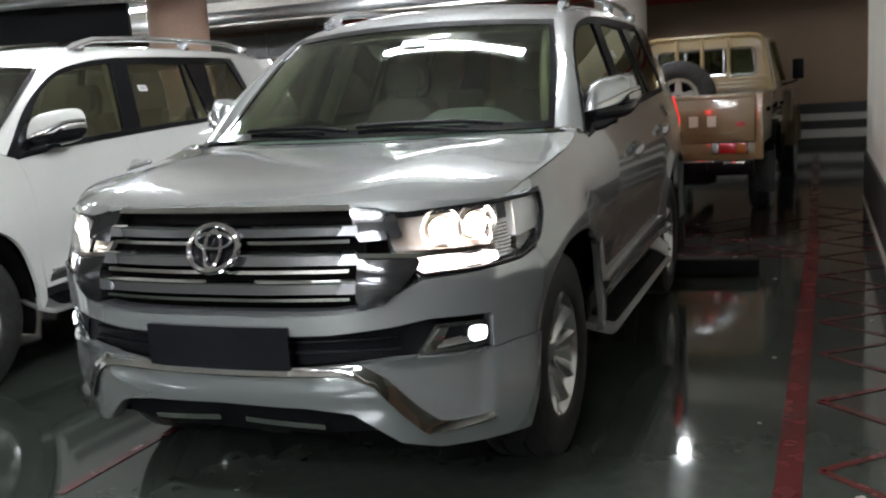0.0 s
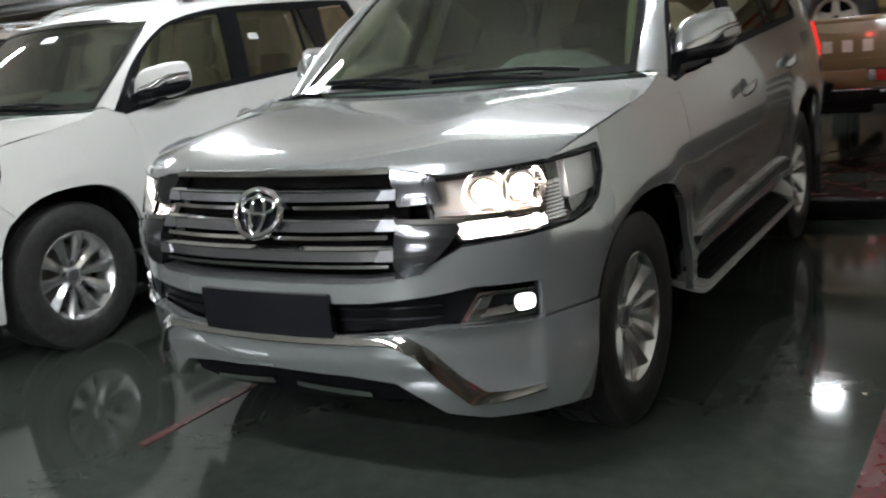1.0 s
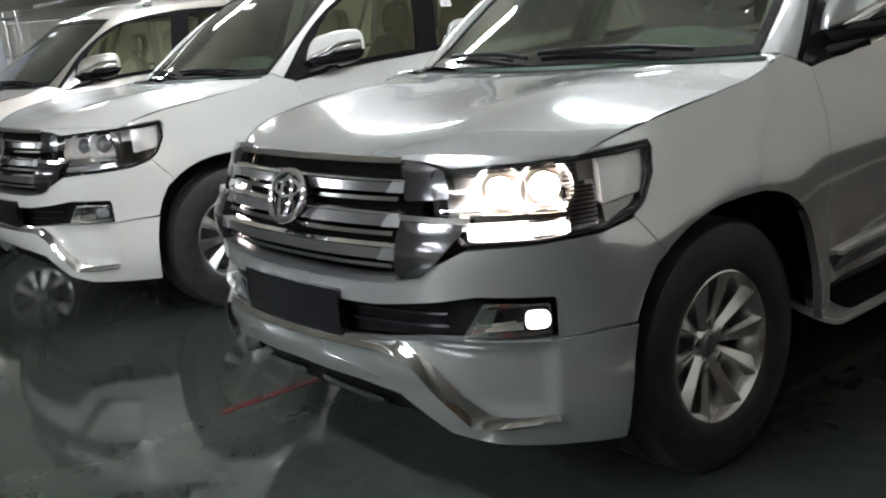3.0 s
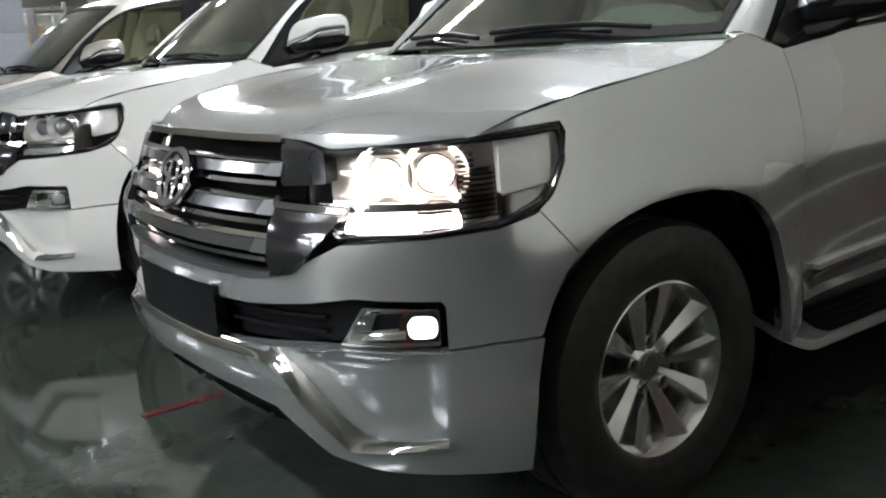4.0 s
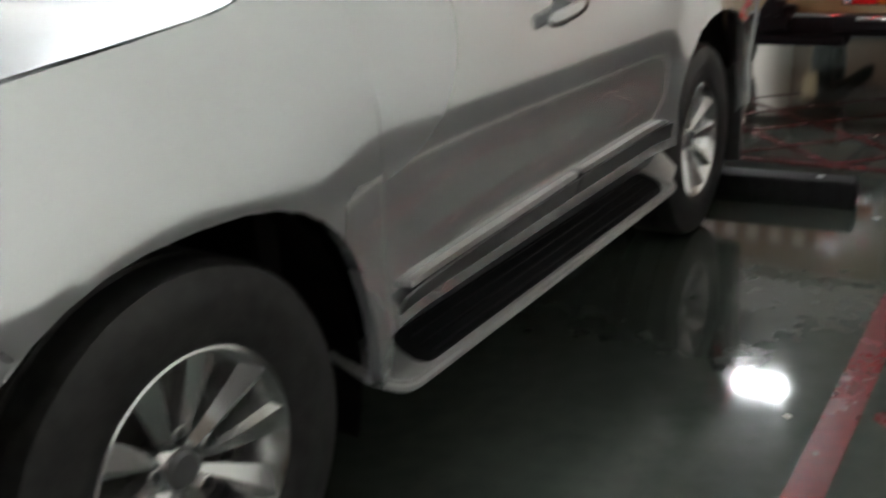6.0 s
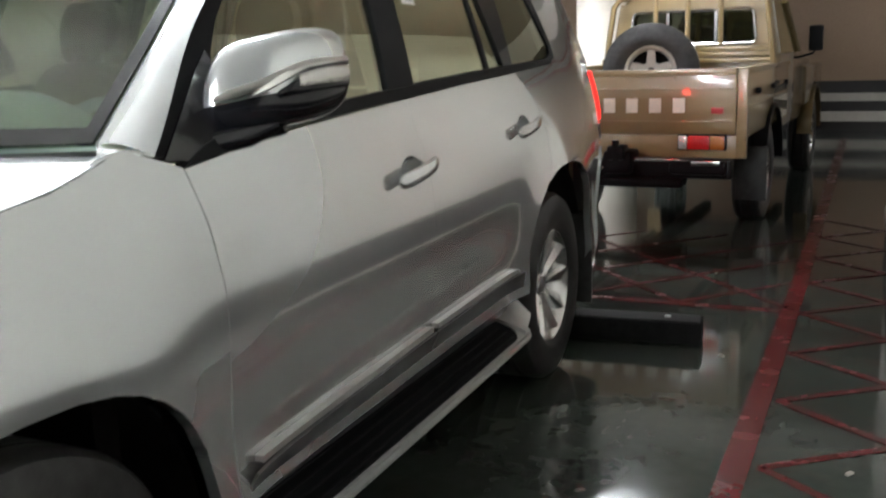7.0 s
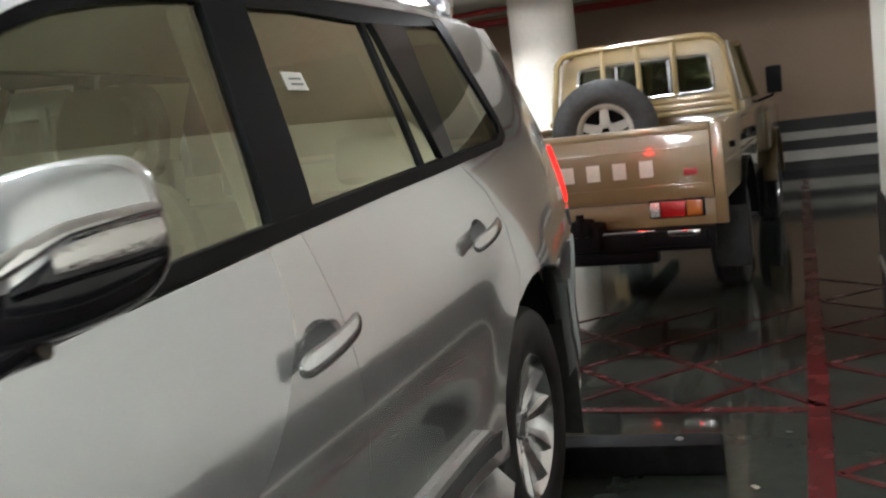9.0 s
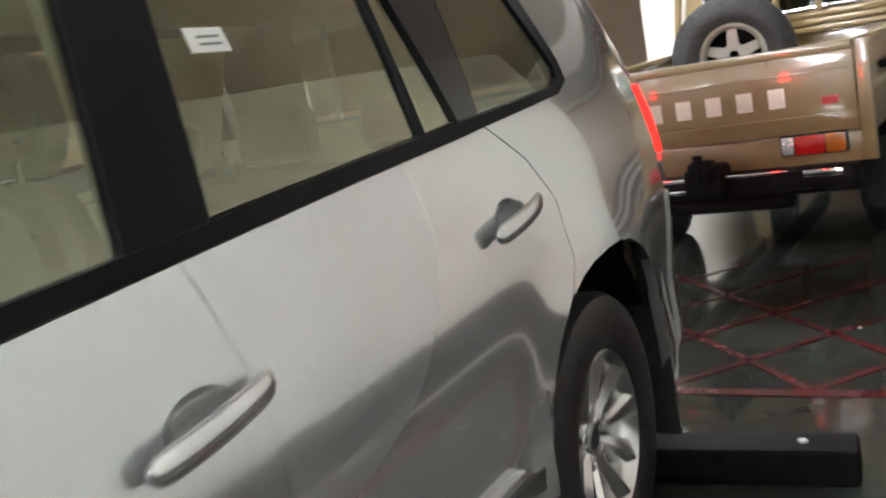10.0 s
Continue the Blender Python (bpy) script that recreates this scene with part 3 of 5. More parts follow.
def build_car():
    """A large four-wheel-drive estate car in silver with its lamps on."""
    car = thing("suv", "silver metallic estate car with glowing headlamps, parked on green floor", "car")

    # --- dark inner shell and underbody ---
    for side in (1, -1):
        low = [(0.0, .34), *[(a_of_y(y), z) for y, z in ((-.62, .34), *arch(0, .52, .34, "front"), (.60, .34), *arch(2.83, .54, .34, "front"), (3.6, .40))], (T_S[-1], .42), (T_S[-1], 1.22), (a_of_y(2.0), 1.20), (a_of_y(.3), 1.15), (a_of_y(-.3), 1.04), (a_of_y(-.6), .98), (0.0, 1.0)]
        part("inner_shell", panel(low, out=-.13, depth=.01, step=.09, side=side), CAVITY, car)
        for axle in (0, 2.85):
            part("wheel_liner", merge(*[moved(sheet(lambda u, v: Vector((.892 - .52 * v, (.50 if axle == 0 else .525) * math.cos(-.35 + u * (math.pi + .7)), (.51 if axle == 0 else .555) * math.sin(-.35 + u * (math.pi + .7)))), 24, 3, .008), Matrix.Translation((0, axle * .9895, .40))),
                                          block(.36, .40, axle - .48, axle + .48, .25, .86)]) if side > 0 else
                 mirror_x(merge(*[moved(sheet(lambda u, v: Vector((.892 - .52 * v, (.50 if axle == 0 else .525) * math.cos(-.35 + u * (math.pi + .7)), (.51 if axle == 0 else .555) * math.sin(-.35 + u * (math.pi + .7)))), 24, 3, .008), Matrix.Translation((0, axle * .9895, .40))),
                                  block(.36, .40, axle - .48, axle + .48, .25, .86)])), CAVITY, car)
    part("floor_pan", merge(block(-.80, .80, .45, 3.75, .36, .44), block(-.36, .36, -.75, 3.7, .30, .50), block(-.8, .8, -.62, -.55, .34, .9)), CAVITY, car)
    part("bulkhead", block(-.82, .82, .30, .36, .44, 1.15), CAVITY, car)

    # --- outer panels ---
    for side in (1, -1):
        fender = flank((-.335, .785), (-.425, .893), (-.395, .92), (-.350, 1.0), (-.338, 1.06), (-.35, 1.083), (-.45, 1.078), (-.545, 1.069), (-.44, 1.103), (-.3, 1.131), (-.05, 1.16), (.15, 1.185), (.27, 1.216), (.33, 1.235), (.425, 1.205), (.477, 1.187), (.505, 1.08), (.524, .95), (.524, .60), (.515, .40), (.485, .36))
        fender = fender + [(a_of_y(y), z) for y, z in arch(0, .468, .36, "rear")[1:] if y > -.36 or z > .77]
        part("front_wing", panel(fender, 0, .03, side=side), SILVER, car)
        fd = flank((.480, 1.184), (.508, 1.08), (.527, .95), (.527, .475), (1.521, .485), (1.521, .98), (1.505, 1.10), (1.470, 1.254), (1.2, 1.240), (.82, 1.220))
        part("front_door", panel(fd, 0, .03, side=side, holes=[cup_ring(1.285, 1.060)]), SILVER, car)
        rear_arch = arch(2.82, .482, .36, "front", tall=1.08)
        rd = flank((1.4715, 1.254), (1.9, 1.274), (2.3, 1.288), (2.435, 1.294), (2.56, 1.20), (2.635, 1.09), (2.62, .95), (2.558, .879))
        rd = rd + [(a_of_y(y), z) for y, z in rear_arch if y < 2.556 and z > .49][::-1] + flank((2.335, .49), (1.5225, .485), (1.5225, .98), (1.5065, 1.10))
        part("rear_door", panel(rd, 0, .03, side=side, holes=[cup_ring(2.262, 1.100)]), SILVER, car)
        quarter = flank((2.562, .880), (2.624, .951), (2.639, 1.09), (2.564, 1.202), (2.439, 1.296), (2.93, 1.318), (3.02, 1.34), (3.035, 1.40), (2.97, 1.745), (3.35, 1.735), (3.46, 1.60), (3.56, 1.45), (3.63, 1.285), (3.64, 1.0), (3.62, .62), (3.60, .40), (3.34, .36))
        qa = [(a_of_y(y), z) for y, z in rear_arch[::-1] if y > 2.56]
        part("rear_quarter_panel", panel(quarter + qa, 0, .03, side=side), SILVER, car)
        # lower bumper corner and upper bumper
        part("side_sill", panel(rounded(flank((.56, .485), (2.32, .495), (2.32, .40), (.56, .39)), .01), -.075, .03, side=side), SATIN, car, "dark grey sill behind the step")
        up = [(0.0, .757), (.40, .757), (.52, .762), (.70, .845), (.90, .853), (1.06, .863), (1.15, .885), (a_of_y(-.428), .8915), (a_of_y(-.339), .783), (a_of_y(-.372), .745), (a_of_y(-.405), .685), (a_of_y(-.428), .62), (a_of_y(-.432), .606), (1.05, .605), (.935, .598), (.935, .70), (.925, .712), (.72, .722), (.60, .705), (.40, .685), (0.0, .68)]
        part("bumper", panel(up, 0.004, .05, side=side, step=.035), SILVER, car)
        lo = [(0.0, .575), (.30, .575), (.60, .60), (.68, .600), (.93, .592), (1.05, .599), (a_of_y(-.433), .600), (a_of_y(-.455), .50), (a_of_y(-.464), .40), (a_of_y(-.464), .27), (1.0, .275), (.74, .285), (.60, .315), (.52, .375), (.45, .425), (.30, .445), (0.0, .455)]
        part("bumper_skirt", panel(lo, 0.012, .05, side=side, step=.022, shape=skirt_shape), SILVER, car)
        # chrome strip along the skirt: middle run, slope and foot
        part("chrome_bumper_strip", strip_between(SKIRT_UP, SKIRT_LOW, .010, .034, side, 60, 5, .003), CHROME, car, "bright chrome strip")
        part("lower_intake", panel([(0.0, .46), (.34, .45), (.47, .43), (.55, .375), (.55, .34), (.36, .33), (0.0, .33)], -.06, .03, side=side), BLACK, car)
        part("skid_bar", panel(rounded([(0.05, .395), (.34, .375), (.34, .355), (.05, .375)], .006), -.02, .02, side=side), CHROME, car)
        part("middle_intake", panel([(0.0, .685), (.40, .69), (.60, .71), (.76, .705), (.68, .605), (.30, .578), (0.0, .578)], -.05, .03, side=side), BLACK, car)
        for zz in (.62, .655):
            part("intake_bar", panel([(0.0, zz), (.62, zz + .012), (.62, zz + .004), (0.0, zz - .008)], -.03, .02, side=side), GLOSSBLACK, car)
        # fog lamp in its chrome bezel
        bez = rounded([(.735, .698), (.918, .690), (.918, .604), (.668, .603)], .008)
        part("fog_lamp_bezel", panel(bez, -.012, .05, side=side, step=.02), CHROME, car, "chrome fog lamp surround")
        part("fog_lamp_recess", panel(rounded([(.775, .684), (.912, .680), (.915, .616), (.740, .616)], .01), -.008, .003, side=side, step=.02), GLOSSBLACK, car)
        part("fog_lamp_blade", strip_between([(.742, .686), (.775, .688)], [(.690, .612), (.742, .616)], .0, -.004, side, 6, 4, .004), CHROME, car)
        part("fog_lamp_fin", strip_between([(.752, .640), (.84, .650)], [(.735, .622), (.84, .626)], -.012, .004, side, 8, 3, .002), CHROME, car)
        part("fog_lamp_cup", panel(rounded([(.822, .684), (.917, .682), (.917, .616), (.822, .616)], .026), -.004, .02, side=side, step=.02), DARKCHROME, car)
        part("fog_lamp_glass", panel(rounded([(.846, .676), (.912, .674), (.912, .628), (.846, .626)], .022), .003, .02, side=side, step=.02, crown=.006), FOGLIT, car, "lit fog lamp")

        # headlamp: housing, twin projectors, strip, indicator, clear cover
        lamp = rounded([(.588, 1.044), (.99, 1.055), (1.15, 1.062), (1.232, 1.068, .02), (1.236, 1.0), (1.19, .915, .03), (1.08, .874), (.90, .862), (.70, .860, .01), (.612, .936)], .012)
        head = part("headlamp", panel(lamp, -.075, .02, side=side, step=.03), WHITECUP, car, "clear glass headlamp with twin projectors")
        rim = [(.584, 1.050), (.99, 1.064), (1.16, 1.069), (1.242, 1.075), (1.242, 1.0), (1.197, .908), (1.09, .867), (.90, .854), (.69, .853), (.606, .936)]
        seal_top = [rim[0], rim[1], rim[2], rim[3], (1.236, 1.066), (1.15, 1.058), (.99, 1.050), (.590, 1.040)]
        seal_low = [rim[3], rim[4], rim[5], rim[6], rim[7], rim[8], (.70, .857), (.90, .860), (1.08, .872), (1.19, .913), (1.235, 1.0), (1.236, 1.066)]
        part("lamp_seal", merge(panel(seal_top, -.004, .010, side=side, step=.03), panel(seal_low, -.004, .010, side=side, step=.03), tube([skin(a * side, z, .001) for a, z in lamp], .0065, 8, True)), GLOSSBLACK, head)
        part("lamp_wall", merge(panel(seal_top, -.012, .062, side=side, step=.03), panel(seal_low, -.012, .062, side=side, step=.03)), REFLECTOR, head)
        part("lamp_cover", panel(lamp, .0, .004, side=side, step=.03), LENS, head)
        for ac, zc, r in ((.795, .985, .040), (.932, .987, .044)):
            c = skin(ac * side, zc, -.055)
            n = (skin(ac * side, zc, .05) - c)
            n.z = 0
            q = n.normalized().to_track_quat("Z", "Y").to_matrix().to_4x4()
            part("lamp_cup", moved(lathe([(-.020, r - .004), (.000, r + .014), (.026, r + .030), (.024, r + .033), (-.02, r + .012)], 32, "z", ring=True), Matrix.Translation(c) @ q), WHITECUP, head)
            part("projector_ring", moved(lathe([(-.02, r - .002), (.006, r + .002), (.008, r - .004), (-.01, r - .010)], 32, "z", ring=True), Matrix.Translation(c) @ q), CHROME, head)
            part("projector", moved(lathe([(-.006, r - .008), (.018, r * .82), (.034, r * .45), (.039, 0)], 32, "z"), Matrix.Translation(c) @ q), LIT, head, "glowing projector lens")
        part("lamp_bowl", panel(rounded([(.615, 1.030), (.975, 1.038), (.975, .938), (.63, .938)], .012), -.058, .008, side=side, step=.03), LAMPBOWL, head, "faceted lamp bowl lit by its projectors")
        part("lamp_top_shade", panel(rounded([(.60, 1.036), (.97, 1.05), (.97, 1.038), (.605, 1.028)], .004), -.02, .05, side=side), DARKCHROME, head)
        part("daytime_strip", panel(rounded([(.705, .893), (.985, .899), (.985, .874), (.705, .867)], .006), -.018, .03, side=side, step=.03), DAYLIT, head, "glowing daytime lamp strip")
        part("chrome_divider", panel(rounded([(.60, .934), (.985, .928), (.985, .914), (.66, .912)], .005), -.006, .05, side=side, step=.03, crown=.006), CHROME, head)
        insert = part("indicator", panel(rounded([(.985, .985), (1.10, .992), (1.088, .882), (.985, .868)], .01), -.050, .03, side=side, step=.02), DARKCHROME, head, "ribbed clear indicator insert")
        for k in range(10):
            zz = .876 + .0115 * k
            rib = strip_between([(.99, zz + .008), (1.075, zz + .012)], [(.99, zz), (1.075, zz + .004)], -.044, -.034, side, 6, 2)
            part("lamp_rib", rib, CHROME, insert)
        for k in range(4):
            zz = .995 + .012 * k
            part("lamp_rib", strip_between([(.985, zz + .007), (1.03, zz + .008)], [(.985, zz), (1.03, zz + .001)], -.046, -.036, side, 4, 2), CHROME, insert)
        # One mirrored reflector: its pale and dark reflections are put into two colours.
        part("side_reflector", panel(rounded([(1.085, 1.050), (1.222, 1.056), (1.205, .952), (1.082, .934)], .010), -.014, .03, side=side, step=.02, crown=.006), WHITECUP, head, "upper side reflector, its pale reflection put into the colour")
        part("side_reflector_base", panel(rounded([(1.082, .930), (1.204, .948), (1.180, .918), (1.09, .885)], .010), -.018, .03, side=side, step=.02), DARKCHROME, head)

        # grille wedges beside the headlamp
        part("grille_shoulder", panel(rounded([(.465, 1.075), (.55, 1.066), (.632, 1.046), (.652, .975), (.50, .968)], .012), .004, .05, side=side, step=.03, crown=.004), SURROUND, car, "satin silver grille shoulder")
        part("grille_blade", panel(rounded([(.50, .928), (.69, .915), (.70, .90), (.665, .86), (.575, .775), (.505, .765), (.490, .80)], .012), .012, .05, side=side, step=.03, crown=.012), SURROUND, car, "dark silver grille blade")
        part("blade_lip", panel(rounded([(.495, .938), (.72, .928), (.71, .914), (.50, .924)], .003), .02, .03, side=side, step=.03), CHROME, car)

        # glass and its black frames
        top = [(cant_outer_y(k), cant_outer_z(k)) for k in (.0, .25, .5, .75, 1, 1.25, 1.5, 1.75, 2, 2.3, 2.6, 3, 3.4, 3.8)]
        f_in = [(.640, 1.318), (.678, 1.394), (.738, 1.463), (.842, 1.546), (.99, 1.622), (1.11, 1.659), (1.25, 1.682), (1.40, 1.698), (1.525, 1.704), (1.385, 1.280), (1.2, 1.272), (.9, 1.258), (.64, 1.246)]
        part("front_door_frame", panel([(a_of_y(y), z) for y, z in top[:-1] + [(1.60, 1.740), (1.605, 1.712)]] + [(a_of_y(y), z) for y, z in f_in[8::-1]] + [(a_of_y(y), z) for y, z in ((.64, 1.246), (.60, 1.222), (.48, 1.195))], -.002, .03, side=side, step=.05), BLACK, car)
        part("belt_moulding", panel([(a_of_y(y), z) for y, z in ((.475, 1.187), (.60, 1.202), (.9, 1.231), (1.2, 1.245), (1.55, 1.261), (1.9, 1.277), (2.3, 1.291), (2.92, 1.316), (2.92, 1.336), (2.3, 1.318), (1.9, 1.306), (1.55, 1.291), (1.2, 1.276), (.9, 1.262), (.62, 1.237), (.55, 1.222))], .006, .03, side=side), BLACK, car)
        part("front_side_glass", panel([(a_of_y(y), z) for y, z in f_in], -.012, .004, side=side, step=.06), SIDEGLASS, car)
        part("door_pillar_cover", panel([(a_of_y(y), z) for y, z in ((1.525, 1.700), (1.60, 1.742), (1.70, 1.744), (1.685, 1.700), (1.555, 1.288), (1.392, 1.280))], -.001, .03, side=side, step=.06), BLACK, car)
        r_in = [(1.69, 1.70), (1.9, 1.706), (2.245, 1.695), (2.17, 1.318), (1.56, 1.295)]
        part("rear_door_frame", panel([(a_of_y(y), z) for y, z in ((1.695, 1.742), (2.1, 1.750), (2.6, 1.752), (2.93, 1.745), (2.93, 1.70), (2.85, 1.715), (2.55, 1.700), (2.245, 1.697), (1.9, 1.708), (1.69, 1.702))], -.002, .03, side=side), BLACK, car)
        part("rear_side_glass", panel([(a_of_y(y), z) for y, z in r_in], -.012, .004, side=side, step=.06), SIDEGLASS, car)
        part("glass_divider", panel([(a_of_y(y), z) for y, z in ((2.25, 1.697), (2.275, 1.697), (2.20, 1.318), (2.175, 1.316))], -.004, .02, side=side), BLACK, car)
        part("vent_glass", panel([(a_of_y(y), z) for y, z in ((2.28, 1.695), (2.32, 1.695), (2.34, 1.324), (2.205, 1.318))], -.012, .004, side=side), SIDEGLASS, car)
        part("rear_pillar_cover", panel([(a_of_y(y), z) for y, z in ((2.322, 1.698), (2.56, 1.702), (2.44, 1.326), (2.342, 1.322))], -.001, .03, side=side), GLOSSBLACK, car)
        q_in = rounded([(a_of_y(y), z, r) for y, z, r in ((2.57, 1.690, .01), (2.87, 1.700, .05), (2.985, 1.375, .05), (2.90, 1.338, .03), (2.455, 1.328, .01))], .02)
        part("quarter_glass", panel(q_in, -.006, .004, side=side, step=.06), TINTED, car)
        part("quarter_glass_seal", panel([(a_of_y(y), z) for y, z in ((2.87, 1.735), (2.955, 1.742), (3.03, 1.40), (3.015, 1.345), (2.93, 1.327), (2.89, 1.338), (2.955, 1.352), (2.985, 1.385), (2.88, 1.690))], .001, .02, side=side), BLACK, car)
        bm = sheet(cant_point, 8, 64, 0.0)
        part("body_side_frame", bm if side > 0 else mirror_x(bm), SILVER, car)
        bm = sheet(lambda u, v: skin(a_of_y(.23 + .18 * v), curve((0, .3, .6, 1), (1.206, 1.222, 1.229, 1.213))(v), -.002).lerp(hood_edge(1.0).lerp(cant_inner(0), v) - Vector((0, 0, .004)), u), 6, 8, .006)
        part("wing_corner", bm if side > 0 else mirror_x(bm), SILVER, car)

        # handles
        for y0, y1, z in ((1.285, 1.545, 1.060), (2.262, 2.525, 1.100)):
            bm = handle_cup(y0, z)
            part("handle_cup", bm if side > 0 else mirror_x(bm), SILVER, car)
            bm = handle_bar(y0 - .006, y1 - .022, z)
            part("door_handle", bm if side > 0 else mirror_x(bm), CHROME_SILVER, car, "bright silver pull handle")

        # lower door moulding and running board
        part("door_moulding", panel([(a_of_y(y), z) for y, z in ((.60, .567), (1.0, .579), (1.50, .592), (1.50, .577), (1.0, .564), (.60, .553))], .022, .04, side=side, crown=.003), SATIN_SILVER, car, "silver door moulding")
        part("door_moulding", panel([(a_of_y(y), z) for y, z in ((1.535, .593), (1.9, .600), (2.22, .604), (2.245, .590), (2.1, .586), (1.535, .578))], .022, .04, side=side, crown=.003), SATIN_SILVER, car, "silver door moulding")
        part("door_cladding", strip_between([(a_of_y(.565), .545), (a_of_y(1.0), .561), (a_of_y(1.515), .574)], [(a_of_y(.565), .478), (a_of_y(1.0), .480), (a_of_y(1.515), .488)], .020, -.012, side, 24, 4, .006), SATIN, car, "grey lower door cladding")
        part("door_cladding", strip_between([(a_of_y(1.527), .575), (a_of_y(1.9), .582), (a_of_y(2.28), .584)], [(a_of_y(1.527), .488), (a_of_y(1.9), .490), (a_of_y(2.31), .494)], .020, -.012, side, 20, 4, .006), SATIN, car, "grey lower door cladding")
        run = rounded([(.735, .50), (.905, .475), (1.006, .52), (1.006, 2.285), (.95, 2.36), (.735, 2.36)], .05)
        bm = moved(slab2d(run, .030, .010), Matrix.Translation((0, 0, .425)))
        for v in bm.verts:
            v.co.z -= max(0, v.co.x - .80) * .34
        board = part("running_board", bm if side > 0 else mirror_x(bm), SATIN_SILVER, car, "silver-edged running board")
        bm = moved(slab2d(rounded([(.83, .645), (.988, .60), (.988, 2.17), (.95, 2.225), (.83, 2.235)], .06), .010), Matrix.Translation((0, 0, .430)))
        for v in bm.verts:
            v.co.z -= (v.co.x - .80) * .34
        part("step_tread", bm if side > 0 else mirror_x(bm), BLACK, board)
        bm = merge(*[block(.855 + .030 * k, .862 + .030 * k, .66, 2.15, .416 - .0102 * k, .422 - .0102 * k) for k in range(5)])
        part("tread_rib", bm if side > 0 else mirror_x(bm), BLACK, board)

        kick = sheet(lambda u, v: Vector((.85 + .145 * v - .03 * u * v, 2.225 + .13 * u, .428 - .34 * (.05 + .145 * v) + .105 * u ** 2 * (1 - .7 * v))), 10, 8, .014)
        part("step_end", kick if side > 0 else mirror_x(kick), SATIN_SILVER, board)
        # door mirror
        build_mirror(car, side)

        # tail lamp and rear mudflap
        tl = rounded([(a_of_y(3.69), 1.262), (a_of_y(3.88), 1.26), (T_S[-1] - .70, 1.20), (T_S[-1] - .70, 1.02), (a_of_y(3.76), 1.02), (a_of_y(3.71), 1.08)], .02)
        lamp_t = part("tail_lamp", panel(tl, .012, .05, side=side, step=.03, crown=.01), TAILRED, car, "glowing red tail lamp")
        part("tail_lamp_back", panel(tl, -.012, .02, side=side, step=.04), CAVITY, lamp_t)
        part("brake_lens", panel(rounded([(a_of_y(3.90), 1.235), (T_S[-1] - .72, 1.18), (T_S[-1] - .72, 1.05), (a_of_y(3.90), 1.05)], .02), .036, .014, side=side, step=.04), BRAKERED, lamp_t)
        part("tail_lamp_lower", panel(rounded([(a_of_y(3.62), 1.015), (T_S[-1] - .70, 1.012), (T_S[-1] - .72, .93), (a_of_y(3.68), .93)], .02), .008, .05, side=side, step=.03), FLUTED, lamp_t)
        bm = block(.66, .955, 3.30, 3.312, .20, .64, .004)
        part("mudflap", bm if side > 0 else mirror_x(bm), RUBBER, car)
        part("rear_bumper", panel([(a_of_y(3.35), .36), (a_of_y(3.61), .41), (a_of_y(3.63), .60), (a_of_y(3.645), .90), (T_S[-1] - .6, .86), (T_S[-1], .86), (T_S[-1], .45), (T_S[-1] - .5, .42), (a_of_y(3.7), .36)], .008, .05, side=side), SILVER, car)
        part("tailgate", panel([(a_of_y(3.66), 1.285), (T_S[-1] - .72, 1.28), (T_S[-1] - .69, .88), (T_S[-1], .88), (T_S[-1], 1.30), (T_S[-1] - .60, 1.30)], 0, .03, side=side), SILVER, car)
        part("rear_pillar", panel([(a_of_y(3.355), 1.735), (a_of_y(3.49), 1.60), (a_of_y(3.59), 1.44), (a_of_y(3.66), 1.29), (T_S[-1] - .66, 1.31), (T_S[-1] - .60, 1.70), (T_S[-1] - .62, 1.76)], 0, .03, side=side), SILVER, car)
        part("rear_glass", panel([(T_S[-1] - .64, 1.32), (T_S[-1], 1.32), (T_S[-1], 1.73), (T_S[-1] - .60, 1.73)], -.005, .004, side=side, step=.08), TINTED, car)

        # roof rail
        rail = [(.645, 1.26, 1.79), (.645, 1.36, 1.828), (.645, 1.50, 1.858), (.64, 2.0, 1.874), (.635, 2.6, 1.872), (.625, 3.0, 1.858), (.61, 3.24, 1.826), (.60, 3.36, 1.775)]
        bm = tube(rail, .019, 12)
        rr = part("roof_rail", bm if side > 0 else mirror_x(bm), CHROME_SILVER, car, "silver roof rail")
        for yy in (1.36, 2.45, 3.22):
            bm = block(.622, .660, yy - .05, yy + .05, 1.78, 1.835 if yy != 2.45 else 1.865, .014)
            part("rail_foot", bm if side > 0 else mirror_x(bm), CHROME_SILVER, rr)

        # wheels
        build_wheel(.788 * side, .012, side, car, tyre_r=.396, rim_r=.237)
        build_wheel(.788 * side, 2.85, side, car, tyre_r=.396, rim_r=.237)

    # --- bonnet, roof, windscreen ---
    part("bonnet", sheet(hood_point, 48, 40, 0.0), SILVER, car)
    for side in (1, -1):
        part("bonnet_nose", panel([(.465, 1.074), (.56, 1.069), (.655, 1.051), (.99, 1.065), (1.01, 1.070), (.80, 1.079), (.62, 1.084), (.465, 1.086)], .001, .04, side=side, step=.03), SILVER, car)
    part("bonnet_lip", panel([(-.47, 1.082), (0, 1.085), (.47, 1.082), (.47, 1.066), (0, 1.069), (-.47, 1.066)], .012, .05, step=.03), CHROME, car, "thin chrome grille top strip")
    part("cowl", sheet(lambda u, v: Vector(((u * 2 - 1) * .86, (.05 + .24 * abs(u * 2 - 1) ** 2.2) + v * .16, 1.212 + .012 * v)), 24, 3, .01), BLACK, car)
    part("roof", sheet(roof_point, 24, 40, 0.0), SILVER, car)
    part("windscreen", sheet(lambda u, v: screen_point(u, v), 24, 16, .005), GLASS, car)
